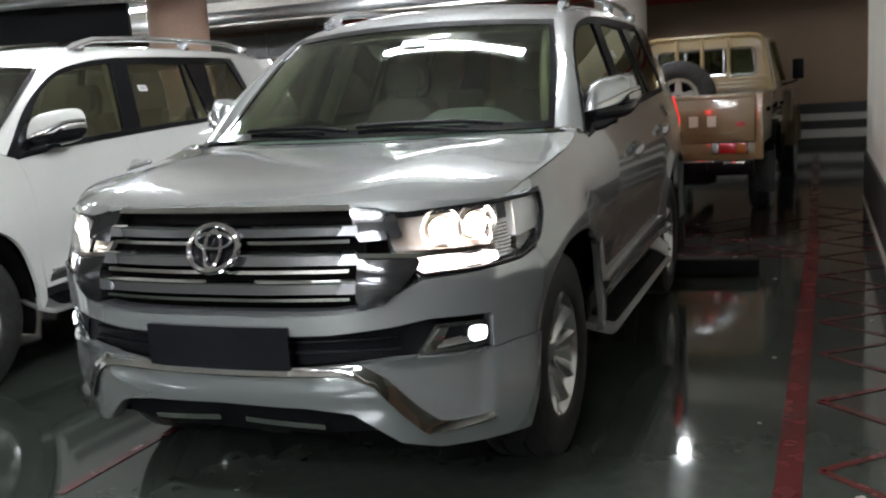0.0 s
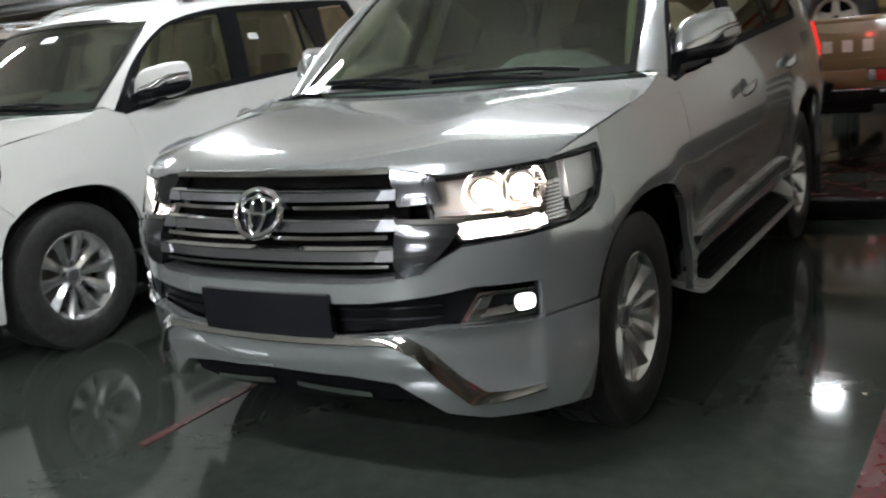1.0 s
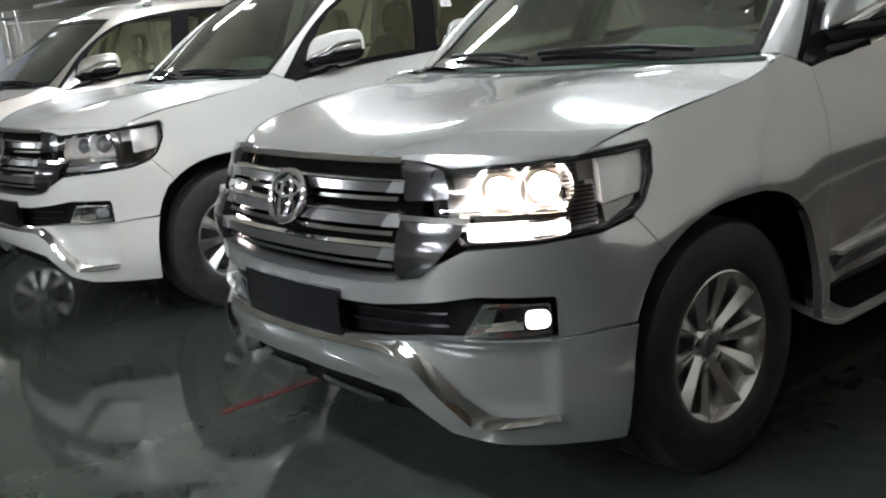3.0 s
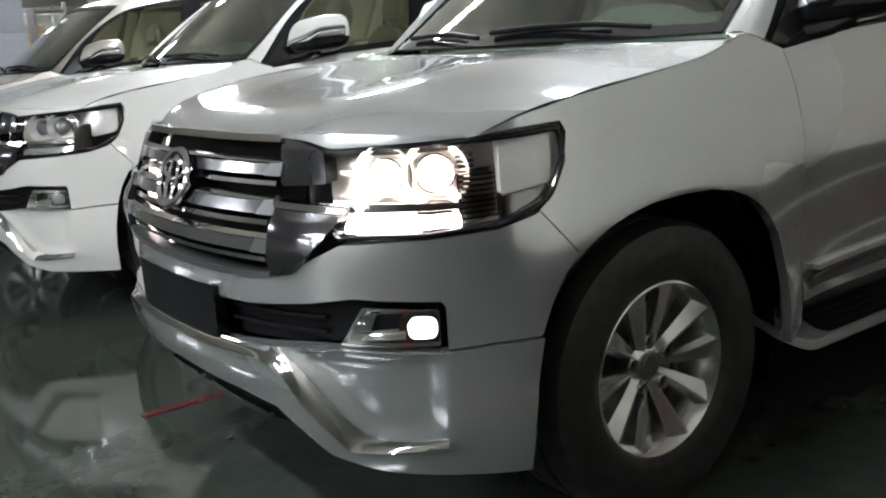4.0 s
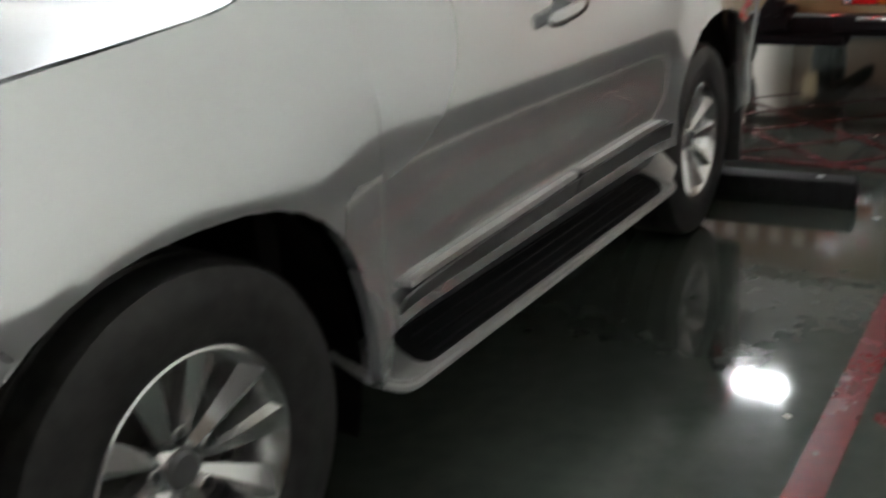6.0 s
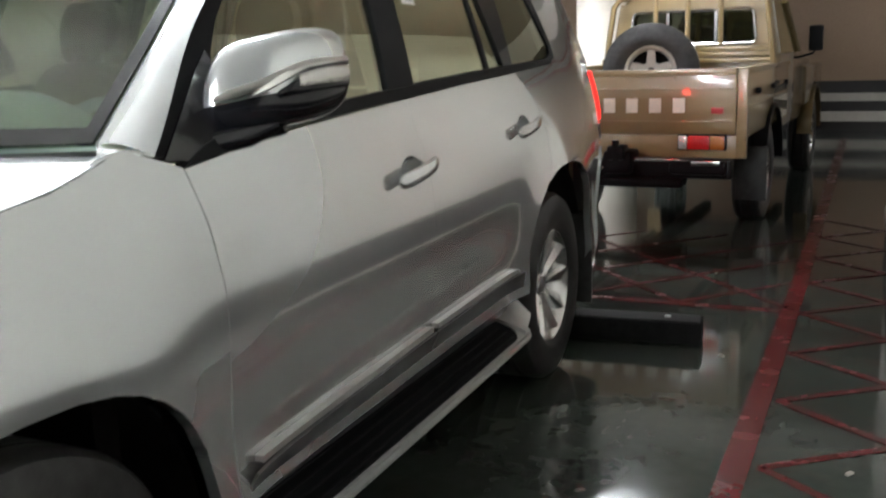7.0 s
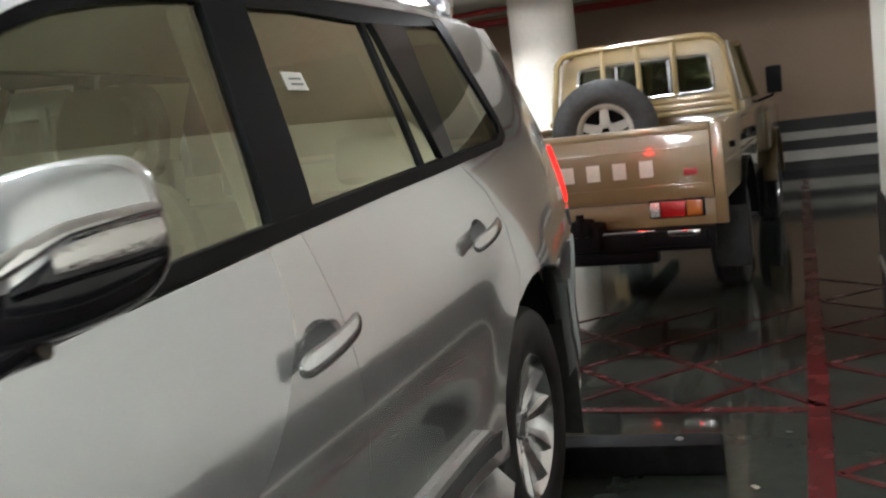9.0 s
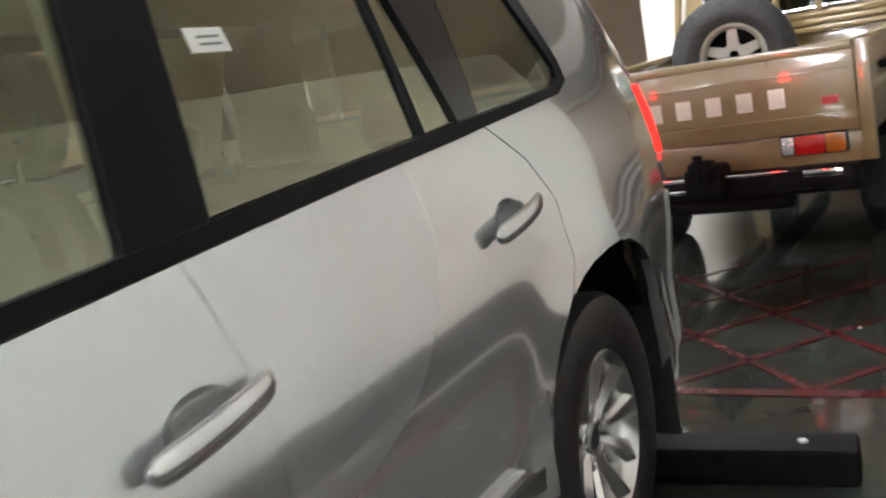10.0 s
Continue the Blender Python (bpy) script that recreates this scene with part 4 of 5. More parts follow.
    part("windscreen_band", sheet(lambda u, v: screen_point(u, .915 + .085 * v, .004), 24, 2, .002), GLOSSBLACK, car)
    part("screen_base_band", sheet(lambda u, v: screen_point(u, .0 + .05 * v, .004), 24, 2, .002), GLOSSBLACK, car)
    for side in (1, -1):
        bm = sheet(lambda u, v: screen_point(.984 + .016 * u, v, .006), 2, 16, .006)
        part("screen_side_band", bm if side > 0 else mirror_x(bm), GLOSSBLACK, car)
    for x0, x1, w0, w1 in ((.62, -.02, .02, .055), (-.05, -.62, .02, .055)):
        p0, p1 = screen_point((x0 / .81 + 1) / 2, w0, .03), screen_point((x1 / .81 + 1) / 2, w1, .02)
        wiper = part("wiper", tube([p0, p0.lerp(p1, .3) + Vector((0, -.01, .015)), p0.lerp(p1, .7) + Vector((0, -.005, .01)), p1], .009, 8), BLACK, car)
        part("wiper_blade", tube([p0.lerp(p1, .25) + Vector((0, .012, .012)), p1 + Vector((0, .012, .006))], .007, 6), RUBBER, wiper)

    # --- grille ---
    grille = part("grille", panel([(-.50, 1.072), (.50, 1.072), (.515, .93), (.47, .765), (-.47, .765), (-.515, .93)], -.07, .02, step=.08), CAVITY, car)
    for z0, z1 in ((1.022, .990), (.938, .903), (.853, .817)):
        part("grille_bar", panel([(-.497, z1), (-.497, z0 - .004), (-.2, z0 - .002), (.2, z0 - .002), (.497, z0 - .004), (.497, z1)], .004, .045, step=.04, crown=.010), GRILLEBAR, grille, "satin silver grille bar")
        for s in (1, -1):
            part("grille_bar_tip", panel(rounded([(.428, z1), (.497, z1), (.497, z0), (.452, z0)], .006), .011, .02, side=s), SATIN, grille)
        part("grille_bar_edge", strip_between([(-.49, z0 + .003), (0, z0 + .005), (.49, z0 + .003)], [(-.49, z0 - .005), (0, z0 - .003), (.49, z0 - .005)], -.004, .009, 1, 30, 2), CHROME, grille, "thin chrome edge")
        part("grille_lip", panel([(-.47, z1 - .024), (-.47, z1 - .013), (.47, z1 - .013), (.47, z1 - .024)], -.002, .04, step=.04), CHROME, grille, "thin chrome grille lip")
    part("grille_lower_frame", panel([(-.49, .772), (-.40, .765), (.40, .765), (.49, .772), (.49, .757), (.40, .750), (-.40, .750), (-.49, .757)], .008, .05, step=.04), SATIN, grille)
    # badge: plain oval ring and two plain ovals
    ring = [skin(.092 * math.cos(t), .963 + .070 * math.sin(t), .030) for t in [2 * math.pi * k / 40 for k in range(40)]]
    badge = part("badge", tube(ring, .011, 10, True), CHROME, grille, "chrome oval badge")
    part("badge_plate", panel([(.088 * math.cos(t), .963 + .066 * math.sin(t)) for t in [2 * math.pi * k / 32 for k in range(32)]], .018, .03, step=.03), GLOSSBLACK, badge)
    part("badge_oval", tube([skin(.030 * math.cos(t), .960 + .058 * math.sin(t), .032) for t in [2 * math.pi * k / 28 for k in range(28)]], .007, 8, True), CHROME, badge)
    part("badge_oval", tube([skin(.068 * math.cos(t), .985 + .024 * math.sin(t), .032) for t in [2 * math.pi * k / 28 for k in range(28)]], .007, 8, True), CHROME, badge)
    plate = part("plate_holder", panel(rounded([(-.265, .715), (.265, .715), (.265, .575), (-.265, .575)], .01), .022, .03, step=.05), GLOSSBLACK, car, "empty black number plate holder")

    # --- cabin ---
    part("cabin_floor", block(-.78, .78, .5, 3.6, .44, .47), DASH, car)
    part("cabin_lining", merge(*[block(s * .80 - .012, s * .80 + .012, .55, 3.52, 1.0, 1.24) for s in (1, -1)], block(-.80, .80, 3.50, 3.53, .46, 1.30)), TRIMBEIGE, car)
    for s in (1, -1):
        part("load_bay_lining", sheet(lambda u, v: skin(a_of_y(3.02 + .5 * u) * s, 1.24 + .46 * v, -.05), 6, 6, .01), TRIMBEIGE, car)
    for s in (1, -1):
        for o, i in (((1.50, 1.27), (1.59, 1.70)), ((2.40, 1.30), (2.42, 1.70))):
            p0, p1 = skin(a_of_y(o[0]) * s, o[1], -.075), skin(a_of_y(i[0]) * s, i[1], -.075)
            part("pillar_lining", tube([p0, p0.lerp(p1, .5), p1], .045, 8), TRIMBEIGE, car)
        p0, p1 = screen_edge(.06), screen_edge(.95)
        pp = [Vector((s * (q.x - .035), q.y + .05, q.z - .03)) for q in (p0, p0.lerp(p1, .5) + Vector((-.01, -.015, 0)), p1)]
        part("screen_pillar_lining", tube(pp, .035, 8), TRIMBEIGE, car)
    part("roof_lining", sheet(lambda u, v: roof_point(u, v) - Vector((0, 0, .05)), 12, 12, .01), TRIMBEIGE, car)
    part("dashboard", sheet(lambda u, v: Vector(((u * 2 - 1) * .76, .34 + .46 * v + .04 * (1 - (u * 2 - 1) ** 2) * (1 - 2 * v), 1.17 + .05 * math.sin(math.pi * min(1, v * 1.1)) + (.115 * math.exp(-(((u * 2 - 1) * .76 - .38) / .25) ** 4) * math.sin(math.pi * min(1, .15 + v * .85))))), 40, 10, .06), DASH, car, "grey-green dashboard top")
    part("dash_front", block(-.74, .74, .62, .72, .75, 1.17, .04), TRIMBEIGE, car)
    wheel_pts = [Vector((.38 + .19 * math.cos(t), .83 + .09 * math.sin(t) * .7, 1.11 + .175 * math.sin(t))) for t in [2 * math.pi * k / 28 for k in range(28)]]
    sw = part("steering_wheel", tube(wheel_pts, .016, 8, True), DASH, car)
    part("steering_hub", block(.30, .46, .80, .85, 1.05, 1.15, .03), DASH, sw)
    part("rear_view_mirror", moved(block(-.13, .13, -.02, .02, -.035, .035, .015), pose(.0, 1.0, 1.63, 15)), BLACK, car)
    part("screen_label", sheet(lambda u, v: screen_point(.505 + .085 * u, .69 + .075 * v, .008), 4, 2, .001), PAPER, car, "white paper label on the windscreen")
    part("screen_label_print", sheet(lambda u, v: screen_point(.515 + .03 * u, .735 + .012 * v, .0105), 2, 1, .001), INK, car)
    lab = panel([(a_of_y(1.705), 1.565), (a_of_y(1.792), 1.562), (a_of_y(1.79), 1.522), (a_of_y(1.70), 1.525)], -.009, .001)
    sticker = part("window_label", lab, PAPER, car, "white paper label on the rear door glass")
    for k in range(2):
        part("label_print", panel([(a_of_y(1.725), 1.551 - .012 * k), (a_of_y(1.775), 1.550 - .012 * k), (a_of_y(1.775), 1.546 - .012 * k), (a_of_y(1.725), 1.547 - .012 * k)], -.0075, .001), INK, sticker)
    for x in (.37, -.37):
        seat = new("front_seat")
        seat.parent = car
        seat.location = (x, 1.19, .68)
        part("cushion", moved(block(-.25, .25, -.27, .27, -.08, .10, .06, 3), pose(0, 0, 0, 6)), BEIGE, seat)
        part("backrest", moved(cushion_back(), pose(0, .30, .05, -12)), BEIGE, seat)
        part("headrest", moved(slab2d(rounded([(-.125, -.09), (-.14, .03), (-.10, .11), (.10, .11), (.14, .03), (.125, -.09)], .07, 5), .11, .035), pose(0, .43, .80, 82)), BEIGE, seat)
        part("headrest_post", merge(*[tube([(xx, .43, .60), (xx, .45, .73)], .007, 6) for xx in (-.06, .06)]), CHROME, seat)
    bench = new("rear_bench")
    bench.parent = car
    bench.location = (0, 2.42, .64)
    part("cushion", block(-.68, .68, -.27, .25, -.10, .08, .06, 3), BEIGE, bench)
    part("backrest", moved(block(-.68, .68, -.07, .07, 0, .56, .06, 3), pose(0, .28, .04, -14)), BEIGE, bench)
    for x in (-.45, .45, 0):
        part("headrest", moved(block(-.13, .13, -.05, .05, -.08, .08, .04, 3), pose(x, .44, .68, -8)), BEIGE, bench)
    return car


def cushion_back():
    """A car seat's backrest, wider at the shoulders' height and rounded on top."""
    out = rounded([(-.24, 0), (-.26, .30), (-.25, .52), (-.16, .66), (.16, .66), (.25, .52), (.26, .30), (.24, 0)], .08)
    bm = slab2d(out, .13, .04)
    return moved(bm, pose(0, -.065, 0, 90))


CHROME_SILVER = material("bright_silver_fitting", (0.66, 0.67, 0.68), 0.16, 0.85, 0.6, grain=0.04)
SATIN_SILVER = material("silver_painted_step", (0.46, 0.46, 0.46), 0.3, 0.6, 0.6, grain=0.05)


def mirror_point(t, f, grow=0.0):
    """A point of the door mirror's housing: t round it (0 outboard, -90 degrees ahead), f its height from -1 to 1, 0 at the seam."""
    z = 1.305 + (.125 if f > 0 else .065) * math.sin(abs(f) * math.pi / 2) * (1 if f > 0 else -1)
    k = math.cos(abs(f) * math.pi / 2) ** (.34 if f > 0 else .5)
    c, s = math.cos(t), math.sin(t)
    cc, ss = math.copysign(abs(c) ** .6, c) * k, math.copysign(abs(s) ** .8, s) * k
    x = .983 + (.098 + grow) * cc
    return Vector((x, .735 + .075 * cc + (.115 + grow) * ss + .03 * max(0, f), z + .02 * cc))


def mirror_shell(lo, hi):
    """Part of the housing between two fractions of its height."""
    bm = bmesh.new()
    n, m = 40, 14
    rows = [[bm.verts.new(mirror_point(2 * math.pi * i / n, lo + (hi - lo) * j / m)) for i in range(n)] for j in range(m + 1)]
    for a, b in zip(rows, rows[1:]):
        for i in range(n):
            bm.faces.new((a[i], a[(i + 1) % n], b[(i + 1) % n], b[i]))
    bm.faces.new(rows[0]), bm.faces.new(rows[-1])
    bmesh.ops.remove_doubles(bm, verts=bm.verts, dist=.0005)
    bmesh.ops.recalc_face_normals(bm, faces=bm.faces)
    return bm


def mirror_band(t0, t1, f0, f1, lift, n=16):
    """A proud band on the housing, with four corners in (t, f) ramps."""
    return sheet(lambda u, v: mirror_point(t0 + (t1 - t0) * u, f0(u) + (f1(u) - f0(u)) * v, lift + .004 * math.sin(math.pi * v)), n, 4, .006)


def build_mirror(car, side):
    """Door mirror: silver cap, chrome fin, indicator, black underside, foot."""
    body = part("door_mirror", mirror_shell(0.0, 1.0), SILVER, car, "silver door mirror with chrome fin")
    under = part("mirror_underside", mirror_shell(-1.0, 0.0), GLOSSBLACK, body)
    fin = part("mirror_fin", mirror_band(.16, -1.85, lambda u: max(.0, .215 - .04 * u - .26 * max(0, (u - .45) / .55) ** 1.3), lambda u: .275 - .02 * u - .20 * max(0, (u - .45) / .55) ** 1.4, .004, 30), CHROME, body)
    lens = part("mirror_indicator", mirror_band(.14, -.92, lambda u: .035, lambda u: .175 - .05 * u ** 3, .006, 20), FLUTED, body, "clear indicator lens")
    lip = part("mirror_lower_lip", mirror_band(.20, -1.25, lambda u: -.06, lambda u: .20 - .03 * u - .19 * max(0, (u - .55) / .45) ** 1.2, .002, 20), GLOSSBLACK, body)
    pane = part("mirror_glass", moved(block(-.06, .06, -.004, .004, -.05, .05, .003), pose(.985, .835, 1.345, 0, 0, 35)), CHROME, body)
    foot = part("mirror_foot", merge(tube([Vector((.86, .55, 1.215)), Vector((.90, .60, 1.222)), Vector((.95, .66, 1.235)), Vector((.99, .70, 1.26))], .030, 12),
                                      tube([Vector((.87, .66, 1.228)), Vector((.93, .69, 1.235)), Vector((1.0, .72, 1.255))], .028, 12)), GLOSSBLACK, body)
    sail = part("mirror_sail", panel([(a_of_y(y), z) for y, z in ((.43, 1.205), (.50, 1.197), (.70, 1.215), (.70, 1.33), (.655, 1.40), (.60, 1.36), (.50, 1.27))], .003, .03), GLOSSBLACK, body)
    if side < 0:
        for o in (body, under, fin, lens, lip, pane, foot, sail):
            for v in o.data.vertices:
                v.co.x *= -1
            o.data.flip_normals()


def swap(ob, table):
    """Other paints on a copy: each child takes its own material in place of the shared mesh's."""
    for child in ob.children_recursive:
        for slot in child.material_slots:
            if slot.material and slot.material.name in table:
                mat = table[slot.material.name]
                slot.link = "OBJECT"
                slot.material = mat


# ---- the hall ----
def slab(name, bm, mat, label, kind="structure", category=""):
    ob = part(name, bm, mat, None, label, smooth=30)
    return tagged(ob, label, category, "", kind)


CEIL = 2.85
slab("floor", block(-26, 12, -12, 15, -.2, 0), FLOOR, "glossy dark green painted concrete floor", category="floor")
slab("ceiling", block(-26, 12, -12, 15, CEIL, CEIL + .2), CEILPAINT, "pale painted concrete ceiling", category="ceiling")
slab("wall_far", block(-26, 12, 14.7, 15.0, 0, CEIL), TANWALL, "tan painted far wall", category="wall")
slab("wall_left", block(-26.3, -26, -12, 15, 0, CEIL), WALLPAINT, "off-white painted wall", category="wall")
slab("wall_back", block(-26, 12, -12.3, -12, 0, CEIL), WALLPAINT, "off-white painted wall", category="wall")
slab("wall_east", block(12, 12.3, -12, 15, 0, CEIL), TANWALL, "tan painted wall", category="wall")
side_wall = slab("wall_right", block(2.30, 2.55, -.55, 7.4, 0, CEIL), WALLPAINT, "off-white painted wall beside the parking bay", category="wall")
part("dado", block(2.272, 2.30, -.55, 7.4, .05, .51, .004), DADO, side_wall, "black painted dado")
part("dado_foot", block(2.262, 2.30, -.55, 7.4, 0, .05, .004), WHITEBAND, side_wall, "thin white foot strip")
wall_f = bpy.data.objects["wall_far"]
for z0, z1, mat in ((.56, .74, DADO), (.44, .56, WHITEBAND), (.29, .44, DADO), (.14, .29, WHITEBAND), (.0, .14, DADO)):
    part("wall_band", block(-3.5, 12, 14.685, 14.70, z0, z1), mat, wall_f)
slab("ceiling_beam", block(-26, 12, 8.9, 9.4, CEIL - .35, CEIL), CEILPAINT, "deep painted ceiling beam", category="beam")
slab("ceiling_beam", block(-26, 12, -3.2, -2.7, CEIL - .25, CEIL), CEILPAINT, "deep painted ceiling beam", category="beam")


def column(x, y, r, mat, label):
    ob = part("column", lathe([(0, r + .02), (.10, r + .02), (.11, r), (CEIL, r)], 48, "z"), mat, None, label)
    ob.location = (x, y, 0)
    return tagged(ob, label, "column", "round columns", "structure")


column(-.78, 10.5, .36, COLUMNPAINT, "round cream painted concrete column")
column(-5.45, 6.6, .36, PINKCOLUMN, "round terracotta painted concrete column")
column(-8.6, 8.5, .34, GREYCOLUMN, "round dark grey painted concrete column")


# floor markings
def stripe(x0, y0, x1, y1, w, parent, name="line"):
    d = Vector((x1 - x0, y1 - y0, 0))
    n = Vector((-d.y, d.x, 0)).normalized() * w / 2
    bm = bmesh.new()
    rows = []
    count = max(2, int(d.length / .12))
    for k in range(count + 1):
        p = Vector((x0, y0, 0)) + d * k / count
        j = random.uniform(-.004, .004)
        rows.append((bm.verts.new(p - n * (1 + j * 8) + Vector((0, 0, .004))), bm.verts.new(p + n * (1 + j * 8) + Vector((0, 0, .004)))))
    for a, b in zip(rows, rows[1:]):
        bm.faces.new((a[0], b[0], b[1], a[1]))
    bmesh.ops.recalc_face_normals(bm, faces=bm.faces)
    if bm.faces[:][0].normal.z < 0:
        bmesh.ops.reverse_faces(bm, faces=bm.faces)
    bmesh.ops.solidify(bm, geom=bm.faces[:], thickness=.0015)
    return part(name, bm, REDPAINT, parent)


marks = thing("floor_marking", "worn red painted bay lines and hatching on the green floor", "floor marking", kind="structure")
stripe(1.60, -9, 1.725, 0, .090, marks)
stripe(1.725, .001, 1.785, 4.5, .090, marks)
stripe(1.785, 4.501, 1.815, 13.5, .090, marks)
stripe(-.9, 4.17, 1.73, 4.13, .06, marks)
stripe(-.86, -.82, -.82, 4.17, .042, marks)
nodes = [-2.3, -1.55, -.78, 0, .77, 1.5, 2.15, 2.8, 3.43, 4.12, 4.8, 5.5, 6.2, 6.9]
for y0, y1 in zip(nodes, nodes[1:]):
    stripe(1.83, y0, 2.25, (y0 + y1) / 2, .035, marks)
    stripe(2.25, (y0 + y1) / 2, 1.83, y1, .035, marks)
for k in range(6):
    x = -1.2 + .6 * k
    run = min(1.8, 1.73 - x)
    if run > .1:
        stripe(x, 4.17, x + run, 4.17 + run * 1.1, .035, marks)
    run = min(1.8, x + 1.4)
    if run > .1:
        stripe(x, 4.17, x - run, 4.17 + run * 1.1, .035, marks)

# wheel stop
stop = thing("wheel_stop", "black rubber wheel stop lying on the floor behind the car", "wheel stop", pose(.98, 3.44, 0, 0, 0, 4))
part("stop_body", block(-.46, .46, -.075, .075, 0, .118, .022, 3), STOPRUBBER, stop)
for x in (-.3, .3):
    part("bolt", lathe([(.118, .016), (.123, .014), (.123, 0)], 12, "z", (x, 0, 0)), GALV, stop)
scrap = part("leaf_scrap", moved(slab2d(rounded([(-.02, -.008), (.018, -.01), (.02, .008), (-.015, .012)], .005), .002), pose(.55, 3.52, .122, 8, 4, 20)),
             material("yellow_scrap", (0.55, 0.42, 0.05), 0.6), None, smooth=0)
tagged(scrap, "small yellow scrap lying on the wheel stop", "scrap")
for x, y, s in ((1.55, 3.30, .020), (1.95, -.2, .02), (1.30, 4.9, .014), (1.62, 1.4, .012), (2.1, 2.2, .02), (1.6, .45, .010)):
    ob = part("litter", moved(slab2d(rounded([(-s, -s * .4), (s, -s * .5), (s * .8, s * .5), (-s * .7, s * .4)], s * .3), .003), pose(x, y, .0035, 0, 0, x * 200)), WHITEBAND, None, smooth=0)
    tagged(ob, "small pale litter scrap on the floor", "litter", "floor litter")


# lamps
def lamp_fitting(x, y, turn=0.0, length=1.2, drop=.22):
    ob = thing("ceiling_lamp", "rectangular fluorescent lamp with a glowing diffuser under the ceiling", "ceiling lamp", pose(x, y, CEIL - drop, 0, 0, turn), "fluorescent lamps")
    part("tray", merge(block(-length / 2, length / 2, -.075, .075, .02, .08, .012), block(-.02, .02, -.02, .02, .08, drop)), FIXTURE, ob)
    part("diffuser", block(-length / 2 + .03, length / 2 - .03, -.033, .033, -.012, .018, .005), TUBE, ob, "glowing white diffuser")
    part("end_cap", block(-length / 2 - .012, -length / 2 + .022, -.072, .072, -.01, .06, .006), FIXTURE, ob)
    part("end_cap", block(length / 2 - .022, length / 2 + .012, -.072, .072, -.01, .06, .006), FIXTURE, ob)
    return ob


lamp_fitting(.28, 6.70, 0, length=.56)
first = lamp_fitting(-.03, 1.11, 0)
# (6.5, 12.4): unseen lamp, added to brighten the far wall.
# Six near x = 0, y below -2: unseen, added to brighten the nose.
for x, y in ((6.5, 12.4), (-2.9, 1.35), (-5.7, 1.35), (-8.7, 1.35), (-12.5, 1.35), (-3.0, 6.9), (-6.5, 6.9), (-11, 6.9), (-.5, -7.2), (.2, -2.3), (.5, -4.4), (-4.5, -4.3), (-8.5, -4.3), (-2.3, 8.6), (.9, -9.4), (1.0, -5.6), (-20, -1), (-22, .8), (-24, 2.2), (-21, 3), (-24.5, -1.5), (-18.5, 1.5), (-.6, -10.6)):
    copy_thing(first, pose(x, y, CEIL - .22))


def pipe(points, r, mat, label):
    ob = part("pipe", tube(points, r, 12), mat, None, label)
    a, b = Vector(points[0]), Vector(points[-1])
    for f in (.1, .5, .9):
        p = a.lerp(b, f)
        part("hanger", block(p.x - .015, p.x + .015, p.y - .003, p.y + .003, p.z, CEIL), GALV, ob)
    return tagged(ob, label, "pipe", "ceiling pipes")


pipe([(-8, 12.5, 2.55), (-2, 12.5, 2.55), (5, 12.5, 2.55)], .05, PIPERED, "red sprinkler pipe under the ceiling")
pipe([(-6, 11.6, 2.62), (4, 11.6, 2.62)], .03, PIPERED, "thin red sprinkler pipe under the ceiling")
pipe([(-20, 5.0, 2.6), (1, 5.0, 2.6)], .05, GALV, "grey metal pipe under the ceiling")
pipe([(-20, 7.6, 2.5), (-1, 7.6, 2.5)], .08, GALV, "thick grey metal pipe under the ceiling")
duct = thing("air_duct", "rectangular galvanised air duct hung under the ceiling", "duct", pose(-9, 12.2, 2.35))
for x in (-6, -2, 2):
    part("duct_hanger", block(x - .01, x + .01, -.3, -.28, .15, .5), GALV, duct)
part("duct_body", block(-8, 4, -.35, .35, -.2, .2, .01), GALV, duct)
for k in range(11):
    part("duct_flange", block(-7.6 + 1.15 * k, -7.57 + 1.15 * k, -.38, .38, -.23, .23), GALV, duct)

# ---- the cars ----
silver_car = build_car()
white_car = copy_thing(silver_car, pose(-3.1, .03, 0))
tagged(white_car, "white pearl estate car with dark lamps beside the silver one", "car")
off = {"lit_headlamp": UNLIT, "lit_fog_lamp": UNLIT, "lit_daytime_strip": UNLITSTRIP, "lit_red_tail_lens": UNLITRED, "lit_red_brake_lens": UNLITRED}
swap(white_car, {"silver_metallic_paint": WHITE, **off})
champagne_car = copy_thing(silver_car, pose(-6.1, -.2, 0))
tagged(champagne_car, "pale champagne four-wheel-drive estate car parked beyond the white one", "car")
swap(champagne_car, {"silver_metallic_paint": CHAMPAGNE, **off})
for copy in (white_car, champagne_car):
    for child in copy.children_recursive:
        if child.name.startswith("projector") or child.name.startswith("fog_lamp_glass") or child.name.startswith("daytime") or child.name.startswith("lamp_bowl") or child.name.startswith("tail_lamp"):
            child["label"] = "unlit lamp glass"
        elif "label" in child and "silver" in child["label"] and "mirror" in child["label"]:
            child["label"] = "painted door mirror with chrome fin"


